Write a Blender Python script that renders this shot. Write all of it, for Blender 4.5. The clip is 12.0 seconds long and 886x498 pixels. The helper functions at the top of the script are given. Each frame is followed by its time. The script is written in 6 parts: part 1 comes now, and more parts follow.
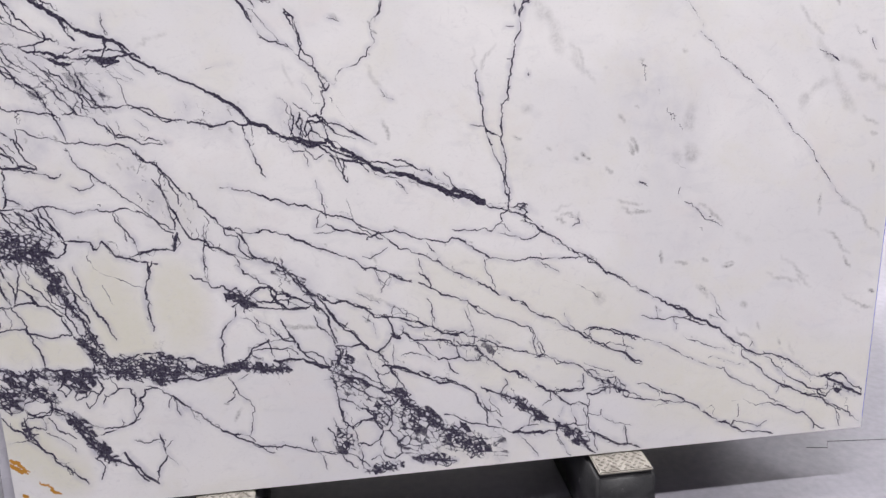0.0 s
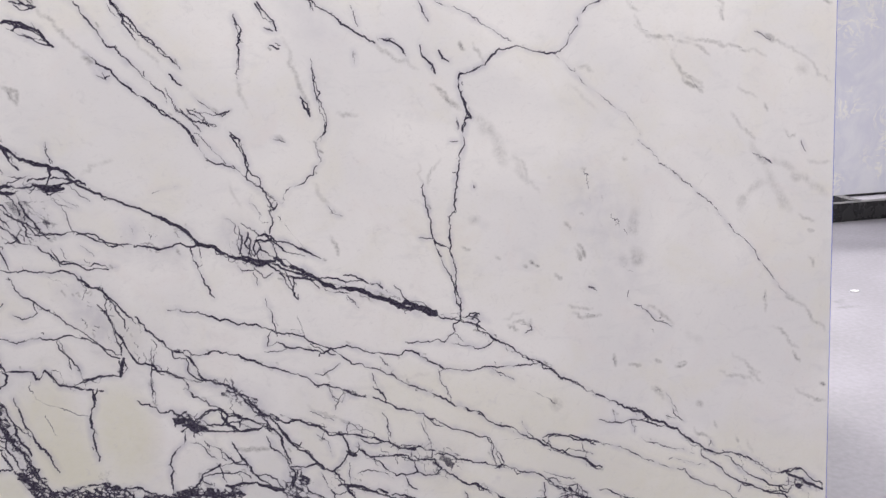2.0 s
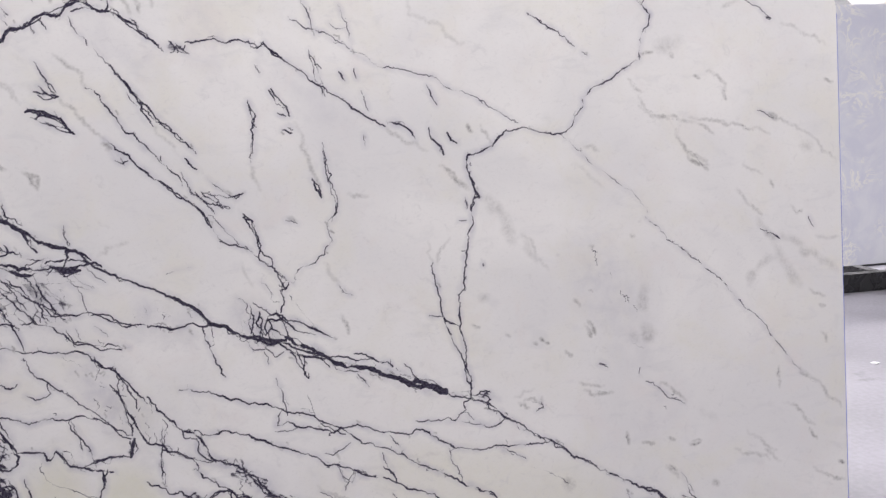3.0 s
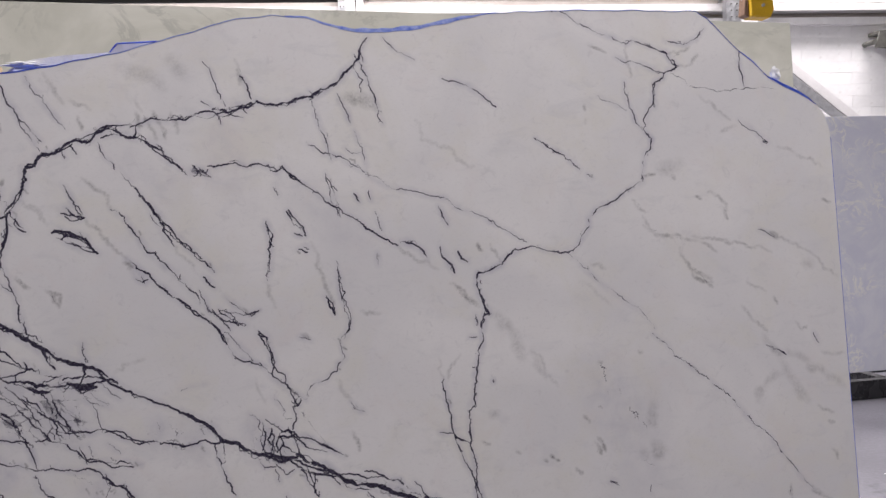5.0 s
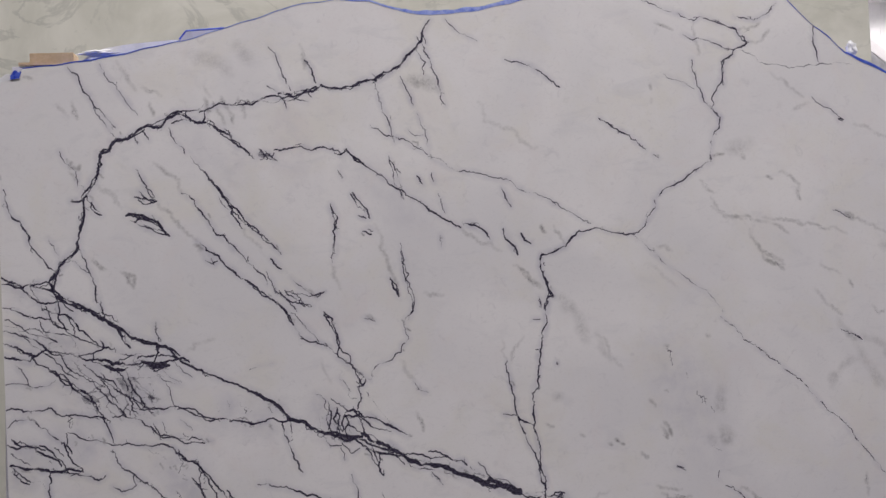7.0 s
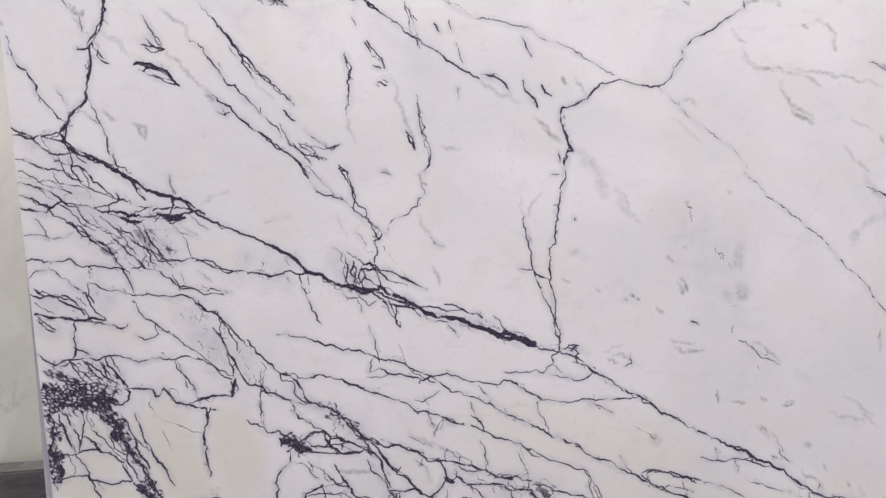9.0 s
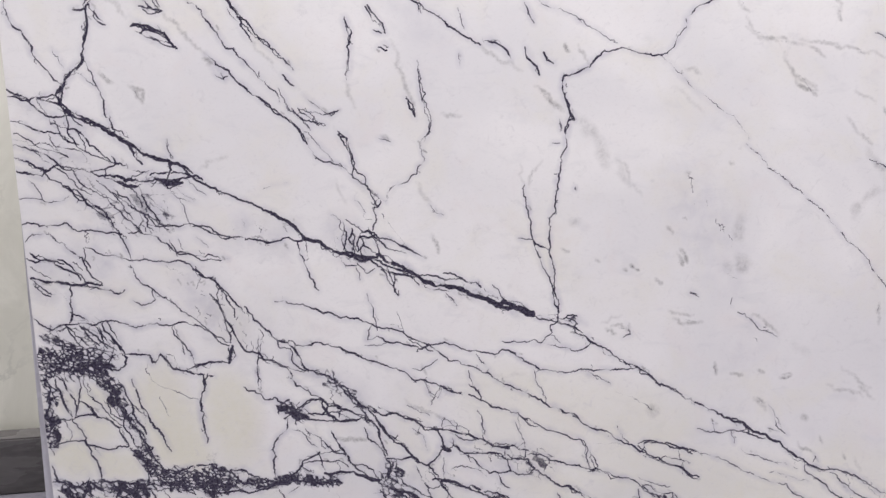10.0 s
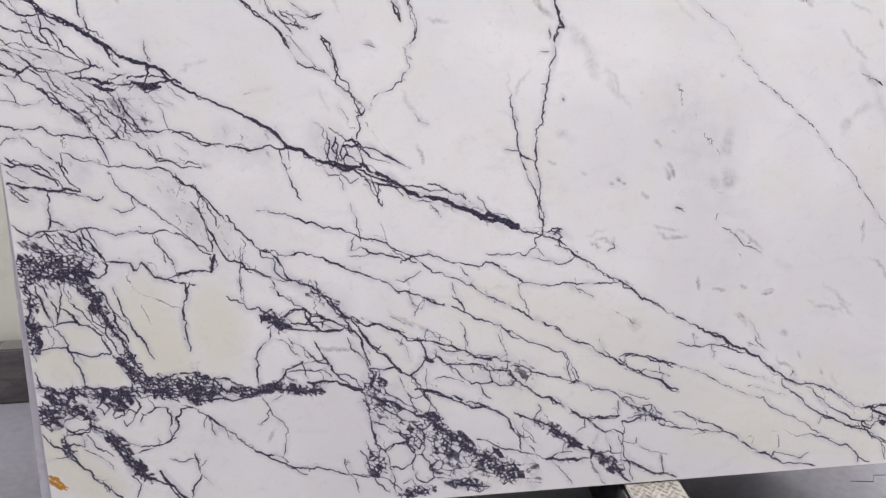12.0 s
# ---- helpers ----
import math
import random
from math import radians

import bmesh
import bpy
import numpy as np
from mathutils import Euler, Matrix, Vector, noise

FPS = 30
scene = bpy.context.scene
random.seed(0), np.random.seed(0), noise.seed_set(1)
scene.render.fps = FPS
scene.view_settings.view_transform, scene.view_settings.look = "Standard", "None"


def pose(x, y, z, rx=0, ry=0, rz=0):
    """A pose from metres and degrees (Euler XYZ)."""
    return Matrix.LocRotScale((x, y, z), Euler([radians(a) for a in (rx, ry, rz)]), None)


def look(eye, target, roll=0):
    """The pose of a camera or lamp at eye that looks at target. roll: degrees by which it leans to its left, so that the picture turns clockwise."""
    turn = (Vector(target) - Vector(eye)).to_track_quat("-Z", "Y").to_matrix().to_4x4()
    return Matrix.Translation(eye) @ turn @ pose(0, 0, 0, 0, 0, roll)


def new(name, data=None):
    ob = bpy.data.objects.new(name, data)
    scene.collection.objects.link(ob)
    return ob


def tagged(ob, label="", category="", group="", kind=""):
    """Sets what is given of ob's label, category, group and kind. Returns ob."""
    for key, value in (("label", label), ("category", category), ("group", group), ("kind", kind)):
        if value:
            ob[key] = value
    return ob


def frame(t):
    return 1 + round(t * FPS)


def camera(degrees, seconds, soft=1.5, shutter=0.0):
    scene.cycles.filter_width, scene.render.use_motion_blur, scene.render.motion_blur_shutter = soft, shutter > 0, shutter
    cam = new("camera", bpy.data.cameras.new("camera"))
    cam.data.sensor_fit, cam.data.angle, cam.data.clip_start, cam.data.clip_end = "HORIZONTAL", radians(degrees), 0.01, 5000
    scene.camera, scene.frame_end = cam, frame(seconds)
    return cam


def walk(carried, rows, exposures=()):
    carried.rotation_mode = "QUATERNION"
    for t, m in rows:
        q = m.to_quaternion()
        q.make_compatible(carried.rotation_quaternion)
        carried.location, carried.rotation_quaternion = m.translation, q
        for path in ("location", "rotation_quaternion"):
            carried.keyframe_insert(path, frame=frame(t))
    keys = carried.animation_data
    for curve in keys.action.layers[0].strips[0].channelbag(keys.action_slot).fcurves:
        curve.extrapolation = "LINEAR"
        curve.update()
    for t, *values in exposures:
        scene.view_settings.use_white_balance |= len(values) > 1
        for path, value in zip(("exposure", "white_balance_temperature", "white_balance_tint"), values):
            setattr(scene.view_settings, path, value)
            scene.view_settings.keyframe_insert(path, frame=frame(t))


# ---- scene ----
# The path is written in the frame of the leaning slab (x along its foot, y away, z up its face).
LEAN_BACK, FOOT = 5.0, 0.20
SLAB = pose(0, 0, FOOT, -LEAN_BACK, 0, 0)
cam = camera(55.8, 12.0, soft=1.4)
PATH = [
    (0, (0.749, -1.905, 1.118), (1.043, 0.002, 0.588), -1.3),
    (0.5, (0.763, -1.901, 1.127), (1.113, 0.004, 0.627), -1.4),
    (1, (0.779, -1.903, 1.132), (1.158, 0.007, 0.674), -1.8),
    (1.5, (0.779, -1.902, 1.15), (1.179, 0.018, 0.757), -2.2),
    (2, (0.774, -1.903, 1.159), (1.175, 0.031, 0.845), -2.9),
    (2.5, (0.781, -1.911, 1.171), (1.171, 0.037, 0.943), -3.2),
    (3, (0.788, -1.922, 1.177), (1.163, 0.038, 1.033), -3.4),
    (3.5, (0.778, -1.93, 1.177), (1.149, 0.035, 1.137), -3.3),
    (5.3, (0.765, -1.965, 1.221), (1.144, -0.004, 1.322), -3.2),
    (5.5, (0.768, -1.966, 1.22), (1.143, -0.005, 1.323), -3.1),
    (6, (0.767, -1.964, 1.214), (1.13, 0.0, 1.315), -3.1),
    (6.5, (0.767, -1.962, 1.21), (1.074, 0.012, 1.301), -3.2),
    (7, (0.767, -1.961, 1.204), (0.995, 0.024, 1.279), -3.2),
    (7.2, (0.765, -1.96, 1.204), (0.971, 0.029, 1.254), -3.1),
    (8.8, (0.763, -1.935, 1.193), (0.933, 0.046, 0.972), -2.9),
    (9, (0.768, -1.93, 1.185), (0.939, 0.046, 0.934), -2.9),
    (9.5, (0.761, -1.926, 1.17), (0.937, 0.049, 0.905), -2.8),
    (10, (0.762, -1.921, 1.161), (0.938, 0.048, 0.858), -2.3),
    (10.5, (0.764, -1.916, 1.154), (0.948, 0.045, 0.806), -1.9),
    (11, (0.767, -1.916, 1.142), (0.957, 0.038, 0.76), -1.8),
    (11.5, (0.775, -1.915, 1.136), (0.959, 0.03, 0.711), -1.5),
    (12, (0.77, -1.909, 1.122), (0.966, 0.024, 0.646), -1.5),
]
EXPOSURES = [(0.0, 0.03, 6450, 10), (1.0, -0.12, 6580, 9), (2.5, -0.15, 6580, 9), (3.0, -0.2, 6520, 9), (3.6, -0.34, 6470, 10), (5.3, -0.97, 6550, 12), (7.2, -0.86, 6550, 11), (8.8, -0.09, 6450, 11), (12.0, 0.01, 6450, 10)]
walk(cam, [(t, SLAB @ look(eye, target, roll)) for t, eye, target, roll in PATH], EXPOSURES)

# ---- world and lamps ----
world = bpy.data.worlds.new("world")
world.use_nodes = True
scene.world = world
world.node_tree.nodes["Background"].inputs[0].default_value = (0.8, 0.85, 1.0, 1)
world.node_tree.nodes["Background"].inputs[1].default_value = 0.3


def strip_lamp(x, y, z, sx, sy, watts, colour=(1.0, 0.965, 0.972)):
    """A long area lamp under the ceiling: a hall luminaire or an added fill."""
    lamp = bpy.data.lights.new("hall_or_fill_lamp", "AREA")
    lamp.shape, lamp.size, lamp.size_y, lamp.energy, lamp.color = "RECTANGLE", sx, sy, watts, colour
    ob = new("hall_or_fill_lamp", lamp)
    ob.matrix_world = pose(x, y, z)
    return ob


for lx, watts in ((-3.5, 30), (0.9, 212), (5.3, 165)):
    strip_lamp(lx, -1.85, 5.9, 2.6, 0.25, watts * 1.4)
# added fill row, no known luminaire: brightens the top of the greenish slab
for lx in (-1.2, 2.4):
    strip_lamp(lx, 0.42, 5.6, 2.2, 0.25, 85)
for lx, ly in ((-2.5, 5.0), (2.0, 5.0), (6.8, 6.0)):
    strip_lamp(lx, ly, 5.6, 2.2, 0.4, 470)


# ---- materials ----
def nodes_of(name):
    m = bpy.data.materials.new(name)
    m.use_nodes = True
    nt = m.node_tree
    return m, nt, nt.nodes["Principled BSDF"]


def mix(nt, fac, a, b, blend="MIX"):
    """Mix two colours; fac, a and b are sockets or values. Returns the colour socket."""
    n = nt.nodes.new("ShaderNodeMix")
    n.data_type, n.blend_type = "RGBA", blend
    for socket, v in ((n.inputs[0], fac), (n.inputs[6], a), (n.inputs[7], b)):
        if hasattr(v, "is_linked"):
            nt.links.new(v, socket)
        elif isinstance(v, (int, float)):
            socket.default_value = v
        else:
            socket.default_value = (*v, 1)
    return n.outputs[2]


def calc(nt, op, a, b=0.0, c=0.0, clamp=False):
    n = nt.nodes.new("ShaderNodeMath")
    n.operation, n.use_clamp = op, clamp
    for socket, v in zip(n.inputs, (a, b, c)):
        if hasattr(v, "is_linked"):
            nt.links.new(v, socket)
        else:
            socket.default_value = v
    return n.outputs[0]


def ramp(nt, v, lo, hi, to_lo=0.0, to_hi=1.0):
    n = nt.nodes.new("ShaderNodeMapRange")
    n.interpolation_type = "SMOOTHSTEP"
    nt.links.new(v, n.inputs[0])
    for i, x in enumerate((lo, hi, to_lo, to_hi)):
        n.inputs[1 + i].default_value = x
    return n.outputs[0]


def coords(nt, scale=(1, 1, 1), turn=(0, 0, 0), shift=(0, 0, 0)):
    tc = nt.nodes.new("ShaderNodeTexCoord")
    mp = nt.nodes.new("ShaderNodeMapping")
    mp.inputs["Scale"].default_value, mp.inputs["Rotation"].default_value, mp.inputs["Location"].default_value = scale, turn, shift
    nt.links.new(tc.outputs["Object"], mp.inputs[0])
    return mp.outputs[0]


def grain(nt, vector, scale, detail=4, rough=0.55, warp=0.0):
    n = nt.nodes.new("ShaderNodeTexNoise")
    n.inputs["Scale"].default_value, n.inputs["Detail"].default_value = scale, detail
    n.inputs["Roughness"].default_value, n.inputs["Distortion"].default_value = rough, warp
    nt.links.new(vector, n.inputs["Vector"])
    return n.outputs["Fac"]


def attribute(nt, name):
    n = nt.nodes.new("ShaderNodeAttribute")
    n.attribute_name = name
    return n.outputs["Fac"]


def bump(nt, bsdf, height, strength, distance=0.002):
    n = nt.nodes.new("ShaderNodeBump")
    n.inputs["Strength"].default_value, n.inputs["Distance"].default_value = strength, distance
    nt.links.new(height, n.inputs["Height"])
    nt.links.new(n.outputs[0], bsdf.inputs["Normal"])


def surface(name, a, b, scale=8, rough=(0.4, 0.6), metal=0.0, bumps=0.1, speck=None, stretch=(1, 1, 1), fine=6):
    """A worn surface: two colours mixed at two scales, uneven gloss and fine relief; speck: dirt colour and amount."""
    m, nt, bsdf = nodes_of(name)
    co = coords(nt, stretch)
    big, small = grain(nt, co, scale, 5), grain(nt, co, scale * fine, 3)
    fac = ramp(nt, calc(nt, "ADD", calc(nt, "MULTIPLY", big, 0.7), calc(nt, "MULTIPLY", small, 0.3)), 0.32, 0.68)
    col = mix(nt, fac, a, b)
    if speck:
        col = mix(nt, ramp(nt, grain(nt, co, scale * 2.3, 6, 0.7), 0.6, 0.72, 0, speck[1]), col, speck[0])
    nt.links.new(col, bsdf.inputs["Base Color"])
    nt.links.new(ramp(nt, big, 0.3, 0.7, *rough), bsdf.inputs["Roughness"])
    bsdf.inputs["Metallic"].default_value = metal
    bump(nt, bsdf, small, bumps)
    return m


def slab_stone(name, base, cloud, line, scale, line_amount, tilt=0.6, rough=0.22):
    """Polished stone of the other slabs: clouds and thin drifting veins."""
    m, nt, bsdf = nodes_of(name)
    co = coords(nt, (1, 1, 1), (0, tilt, 0))
    clouds = grain(nt, co, scale, 7, 0.6, 1.2)
    col = mix(nt, ramp(nt, clouds, 0.35, 0.7), base, cloud)
    thread = calc(nt, "ABSOLUTE", calc(nt, "SUBTRACT", grain(nt, co, scale * 1.7, 8, 0.62, 0.8), 0.5))
    patch = ramp(nt, grain(nt, co, scale * 0.8, 2), 0.42, 0.62)
    col = mix(nt, calc(nt, "MULTIPLY", ramp(nt, thread, 0.0, 0.035, line_amount, 0), patch), col, line)
    nt.links.new(col, bsdf.inputs["Base Color"])
    bsdf.inputs["Roughness"].default_value = rough
    return m


M_GREEN = slab_stone("greenish_marble", (0.555, 0.55, 0.48), (0.68, 0.67, 0.60), (0.36, 0.365, 0.33), 2.2, 0.5, 0.9)
M_LAVENDER = slab_stone("lavender_onyx", (0.74, 0.75, 0.86), (0.83, 0.84, 0.91), (0.95, 0.94, 0.92), 3.2, 1.0, 1.2)
M_EDGE = surface("sawn_edge", (0.60, 0.58, 0.62), (0.72, 0.70, 0.74), 14, (0.5, 0.7))
M_FLOOR = surface("sealed_concrete", (0.18, 0.174, 0.20), (0.265, 0.257, 0.295), 1.3, (0.55, 0.75), 0, 0.12, ((0.12, 0.12, 0.13), 0.5), fine=30)
M_WALL = surface("whitewashed_brick", (0.80, 0.79, 0.79), (0.88, 0.87, 0.87), 3, (0.6, 0.8), 0, 0.5, ((0.60, 0.58, 0.55), 0.35))
M_PANEL = surface("white_sheet_metal", (0.74, 0.72, 0.72), (0.82, 0.80, 0.80), 4, (0.35, 0.5), 0, 0.05, ((0.55, 0.50, 0.45), 0.3))
M_TAUPE = surface("dusty_rail_paint", (0.44, 0.39, 0.36), (0.54, 0.49, 0.46), 5, (0.5, 0.7))
M_STEEL = surface("galvanised_steel", (0.42, 0.42, 0.44), (0.58, 0.58, 0.60), 18, (0.35, 0.55), 0.6)
M_BLACK = surface("black_painted_steel", (0.012, 0.012, 0.014), (0.03, 0.03, 0.032), 9, (0.12, 0.4), 0, 0.15, ((0.22, 0.21, 0.21), 0.35))
# greyish reflections and streaks on the black rail are put into its colour
M_RAILSHEEN = surface("reflection_grey_rail", (0.075, 0.070, 0.070), (0.15, 0.142, 0.14), 5, (0.12, 0.35), 0, 0.15, ((0.30, 0.29, 0.28), 0.5), (0.6, 1, 2.5))
M_IRON = surface("dark_bracket_steel", (0.10, 0.10, 0.09), (0.17, 0.165, 0.15), 20, (0.4, 0.6), 0.3)
M_RUST = surface("rusty_guard", (0.16, 0.09, 0.06), (0.26, 0.16, 0.11), 25, (0.6, 0.8))
M_DARK = surface("dark_opening", (0.01, 0.01, 0.012), (0.02, 0.02, 0.022), 3)
M_SCUFFED = surface("scuffed_black_rubber", (0.012, 0.012, 0.014), (0.028, 0.028, 0.03), 14, (0.4, 0.6), 0, 0.3, ((0.18, 0.17, 0.165), 0.4))
M_TREAD = surface("worn_tread_rubber", (0.21, 0.195, 0.17), (0.40, 0.375, 0.335), 40, (0.45, 0.7), 0.0, 0.4)
M_YELLOW = surface("yellow_hoist_paint", (0.62, 0.36, 0.01), (0.72, 0.44, 0.015), 12, (0.35, 0.55), 0, 0.1, ((0.2, 0.12, 0.03), 0.5))
M_TAPE = surface("yellow_label", (0.80, 0.62, 0.02), (0.84, 0.68, 0.05), 20)
M_WOOD = surface("raw_chipboard", (0.50, 0.36, 0.22), (0.62, 0.47, 0.31), 60, (0.7, 0.9), 0, 0.4)
# ceiling and three outer walls are unseen; their dark grey keeps bounced light low
M_CEIL = surface("hall_ceiling", (0.26, 0.26, 0.27), (0.34, 0.34, 0.35), 1)
M_FAR = surface("unseen_wall_grey", (0.16, 0.16, 0.165), (0.23, 0.23, 0.235), 2, (0.6, 0.8))
M_BLUE = surface("blue_mesh_resin", (0.03, 0.06, 0.50), (0.10, 0.18, 0.72), 60, (0.25, 0.5), 0, 0.6)
M_BLUEPALE = surface("pale_blue_film", (0.14, 0.22, 0.76), (0.46, 0.54, 0.92), 40, (0.25, 0.5), 0, 0.4)
M_FILM = surface("white_plastic_film", (0.78, 0.78, 0.80), (0.86, 0.86, 0.88), 25, (0.2, 0.4), 0, 0.5)
M_WHITESLAB = surface("pale_back_slab", (0.52, 0.51, 0.56), (0.62, 0.61, 0.66), 5, (0.2, 0.35))


# ---- building helpers ----
def thing(name, label, category, group="", at=None):
    ob = tagged(new(name), label, category, group)
    ob.matrix_world = at if at is not None else Matrix()
    return ob


def part(name, bm, material, parent=None, label="", smooth=False):
    """Link a bmesh as one mesh object, under a thing or part if one is given."""
    me = bpy.data.meshes.new(name)
    bm.to_mesh(me)
    bm.free()
    me.materials.append(material)
    if smooth:
        me.polygons.foreach_set("use_smooth", [True] * len(me.polygons))
    ob = new(name, me)
    ob.parent = parent
    return tagged(ob, label) if label else ob


def box(x0, y0, z0, x1, y1, z1, bevel=0.0, bm=None):
    bm = bm or bmesh.new()
    m = Matrix.Translation(((x0 + x1) / 2, (y0 + y1) / 2, (z0 + z1) / 2)) @ Matrix.Diagonal((x1 - x0, y1 - y0, z1 - z0, 1))
    made = bmesh.ops.create_cube(bm, size=1, matrix=m)
    if bevel:
        edges = list({e for v in made["verts"] for e in v.link_edges})
        bmesh.ops.bevel(bm, geom=edges, offset=bevel, segments=2, affect="EDGES")
    return bm


def rod(a, b, r, sides=12, bm=None, r2=None):
    bm = bm or bmesh.new()
    a, b = Vector(a), Vector(b)
    m = Matrix.Translation((a + b) / 2) @ (b - a).to_track_quat("Z", "Y").to_matrix().to_4x4()
    bmesh.ops.create_cone(bm, cap_ends=True, segments=sides, radius1=r, radius2=r if r2 is None else r2, depth=(b - a).length, matrix=m)
    return bm


def sheet(outline, y0, y1, bevel=0.0):
    """An upright plate with this outline in x and z, from y0 to y1."""
    bm = bmesh.new()
    face = bm.faces.new([bm.verts.new((x, y0, z)) for x, z in outline])
    made = bmesh.ops.extrude_face_region(bm, geom=[face])
    bmesh.ops.translate(bm, vec=(0, y1 - y0, 0), verts=[v for v in made["geom"] if isinstance(v, bmesh.types.BMVert)])
    bmesh.ops.recalc_face_normals(bm, faces=bm.faces)
    if bevel:
        bmesh.ops.bevel(bm, geom=list(bm.edges), offset=bevel, segments=1, affect="EDGES")
    return bm


def structure(name, bm, material, label):
    return tagged(part(name, bm, material), label, kind="structure")


# ---- the hall ----
X0, X1, Y0, Y1, TOP = -7.0, 10.0, -9.0, 7.06, 6.2
structure("floor", box(X0, Y0, -0.1, X1, 8.4, 0.0), M_FLOOR, "smooth grey sealed concrete floor with faint stains")
structure("ceiling", box(X0, Y0, TOP, X1, 8.4, TOP + 0.1), M_CEIL, "unseen hall ceiling high above the racks, dark grey to cut bounced light")
# the back wall stands a little askew to the racks
ASKEW = Matrix.Translation((2, 7, 0)) @ Euler((0, 0, radians(-3.5))).to_matrix().to_4x4() @ Matrix.Translation((-2, -7, 0))
wall_north = structure("wall_north", box(X0 - 2, Y1, 0, X1 + 2, Y1 + 0.2, TOP), M_WALL, "white-painted block wall at the back of the hall")
wall_north.matrix_world = ASKEW
# unseen walls that close the room and hold down its ambient light
structure("wall_south", box(X0, Y0 - 0.2, 0, X1, Y0, TOP), M_FAR, "plain unseen hall wall, dark grey to cut bounced light")
structure("wall_west", box(X0 - 0.2, Y0, 0, X0, 8.4, TOP), M_FAR, "plain unseen hall wall, dark grey to cut bounced light")
structure("wall_east", box(X1, Y0, 0, X1 + 0.2, 8.4, TOP), M_FAR, "plain unseen hall wall, dark grey to cut bounced light")

# saw-cut joints and a crack in the floor, laid just above it
for (ax, ay), (bx, by), w in (((2.279, 0.222), (4.54, -0.02), 0.0008), ((2.196, 0.202), (2.259, 0.191), 0.0008), ((2.259, 0.191), (2.279, 0.222), 0.0008)):
    run = Vector((bx - ax, by - ay, 0))
    bm = box(0, -w / 2, 0.0008, run.length, w / 2, 0.0022)
    bmesh.ops.transform(bm, matrix=Matrix.Translation((ax, ay, 0)) @ run.to_track_quat("X", "Z").to_matrix().to_4x4(), verts=bm.verts)
    structure("trim", bm, M_DARK, "thin dark joint in the concrete floor")

# ---- steelwork and sheet cladding high on the back wall ----
def girt(z0, z1, y0, y1, material, label, x0=X0, x1=X1):
    ob = structure("trim", box(x0, y0, z0, x1, y1, z1, 0.004), material, label)
    ob.matrix_world = ASKEW
    return ob


girt(3.585, 3.665, 6.96, 7.06, M_WALL, "whitewashed ledge along the wall head")
girt(3.665, 3.722, 7.03, 7.06, M_TAUPE, "dusty taupe strip between the rails")
girt(3.725, 3.765, 6.90, 7.06, M_PANEL, "white flange of a long wall rail")
girt(3.767, 3.818, 6.93, 7.06, M_PANEL, "white web of a long wall rail")
girt(3.82, 3.868, 6.97, 7.06, M_TAUPE, "dusty taupe top of a wall rail", X0, 5.66)
girt(3.82, 3.852, 6.93, 7.06, M_PANEL, "white web of a long wall rail", 6.03, X1)
girt(3.854, 3.97, 7.0, 7.058, M_TAUPE, "dusty sheet above the wall rail", 6.03, X1)
girt(3.870, 3.94, 7.03, 7.058, M_DARK, "dark gap above the wall rail", X0, 1.8)
girt(3.870, 3.94, 7.03, 7.058, M_PANEL, "white sheet above the wall rail", 1.75, 5.66)
girt(3.972, 4.02, 6.92, 7.06, M_PANEL, "white upper wall rail")


def post(x0, xm, x1, label):
    p = thing("steel_post", label, "post", "posts on the back wall", ASKEW)
    part("channel", box(x0, 6.80, 0.0, xm, 6.90, TOP - 0.01, 0.004), M_STEEL, p, "galvanised steel channel")
    part("flange", box(xm + 0.002, 6.78, 0.0, x1, 6.90, TOP - 0.01, 0.004), M_PANEL, p, "white painted flange")
    for k in range(5):
        for dx in (0.32, 0.72):
            z = 3.64 + 0.07 * k
            part("bolt", rod((x0 + dx * (xm - x0), 6.80, z), (x0 + dx * (xm - x0), 6.785, z), 0.008, 6), M_IRON, p)
    return p


post(1.47, 1.545, 1.64, "white and galvanised steel post with bolts against the wall")
post(5.67, 5.83, 6.02, "broad white and galvanised steel post with bolts")
structure("trim", box(1.655, 6.82, 0, 1.73, 6.9, TOP - 0.01, 0.004), M_PANEL, "white downpipe cover beside the post").matrix_world = ASKEW

strut = thing("diagonal_brace", "white painted diagonal steel brace on the back wall", "brace", "", ASKEW)
for name, off, th, mat in (("flange", 0.0, 0.10, M_PANEL), ("web", -0.11, 0.10, M_STEEL)):
    bm = box(-0.9, -0.02, off - th / 2, 1.6, 0.03 if name == "flange" else 0.01, off + th / 2, 0.004)
    bmesh.ops.transform(bm, matrix=Matrix.Translation((6.75, 6.9, 2.88)) @ Euler((0, radians(38), 0)).to_matrix().to_4x4(), verts=bm.verts)
    part(name, bm, mat, strut)

bracket = thing("wall_bracket", "grey steel angle bracket bolted to the white wall", "bracket", "", ASKEW)
part("plate", sheet([(7.46, 3.30), (7.71, 3.28), (7.71, 3.50), (7.52, 3.49)], 6.86, 6.88, 0.003), M_IRON, bracket)
part("arm", box(7.50, 6.88, 3.45, 7.74, 7.058, 3.49, 0.004), M_IRON, bracket)
part("bolt", rod((7.45, 6.86, 3.36), (7.45, 7.058, 3.36), 0.03, 10), M_IRON, bracket)

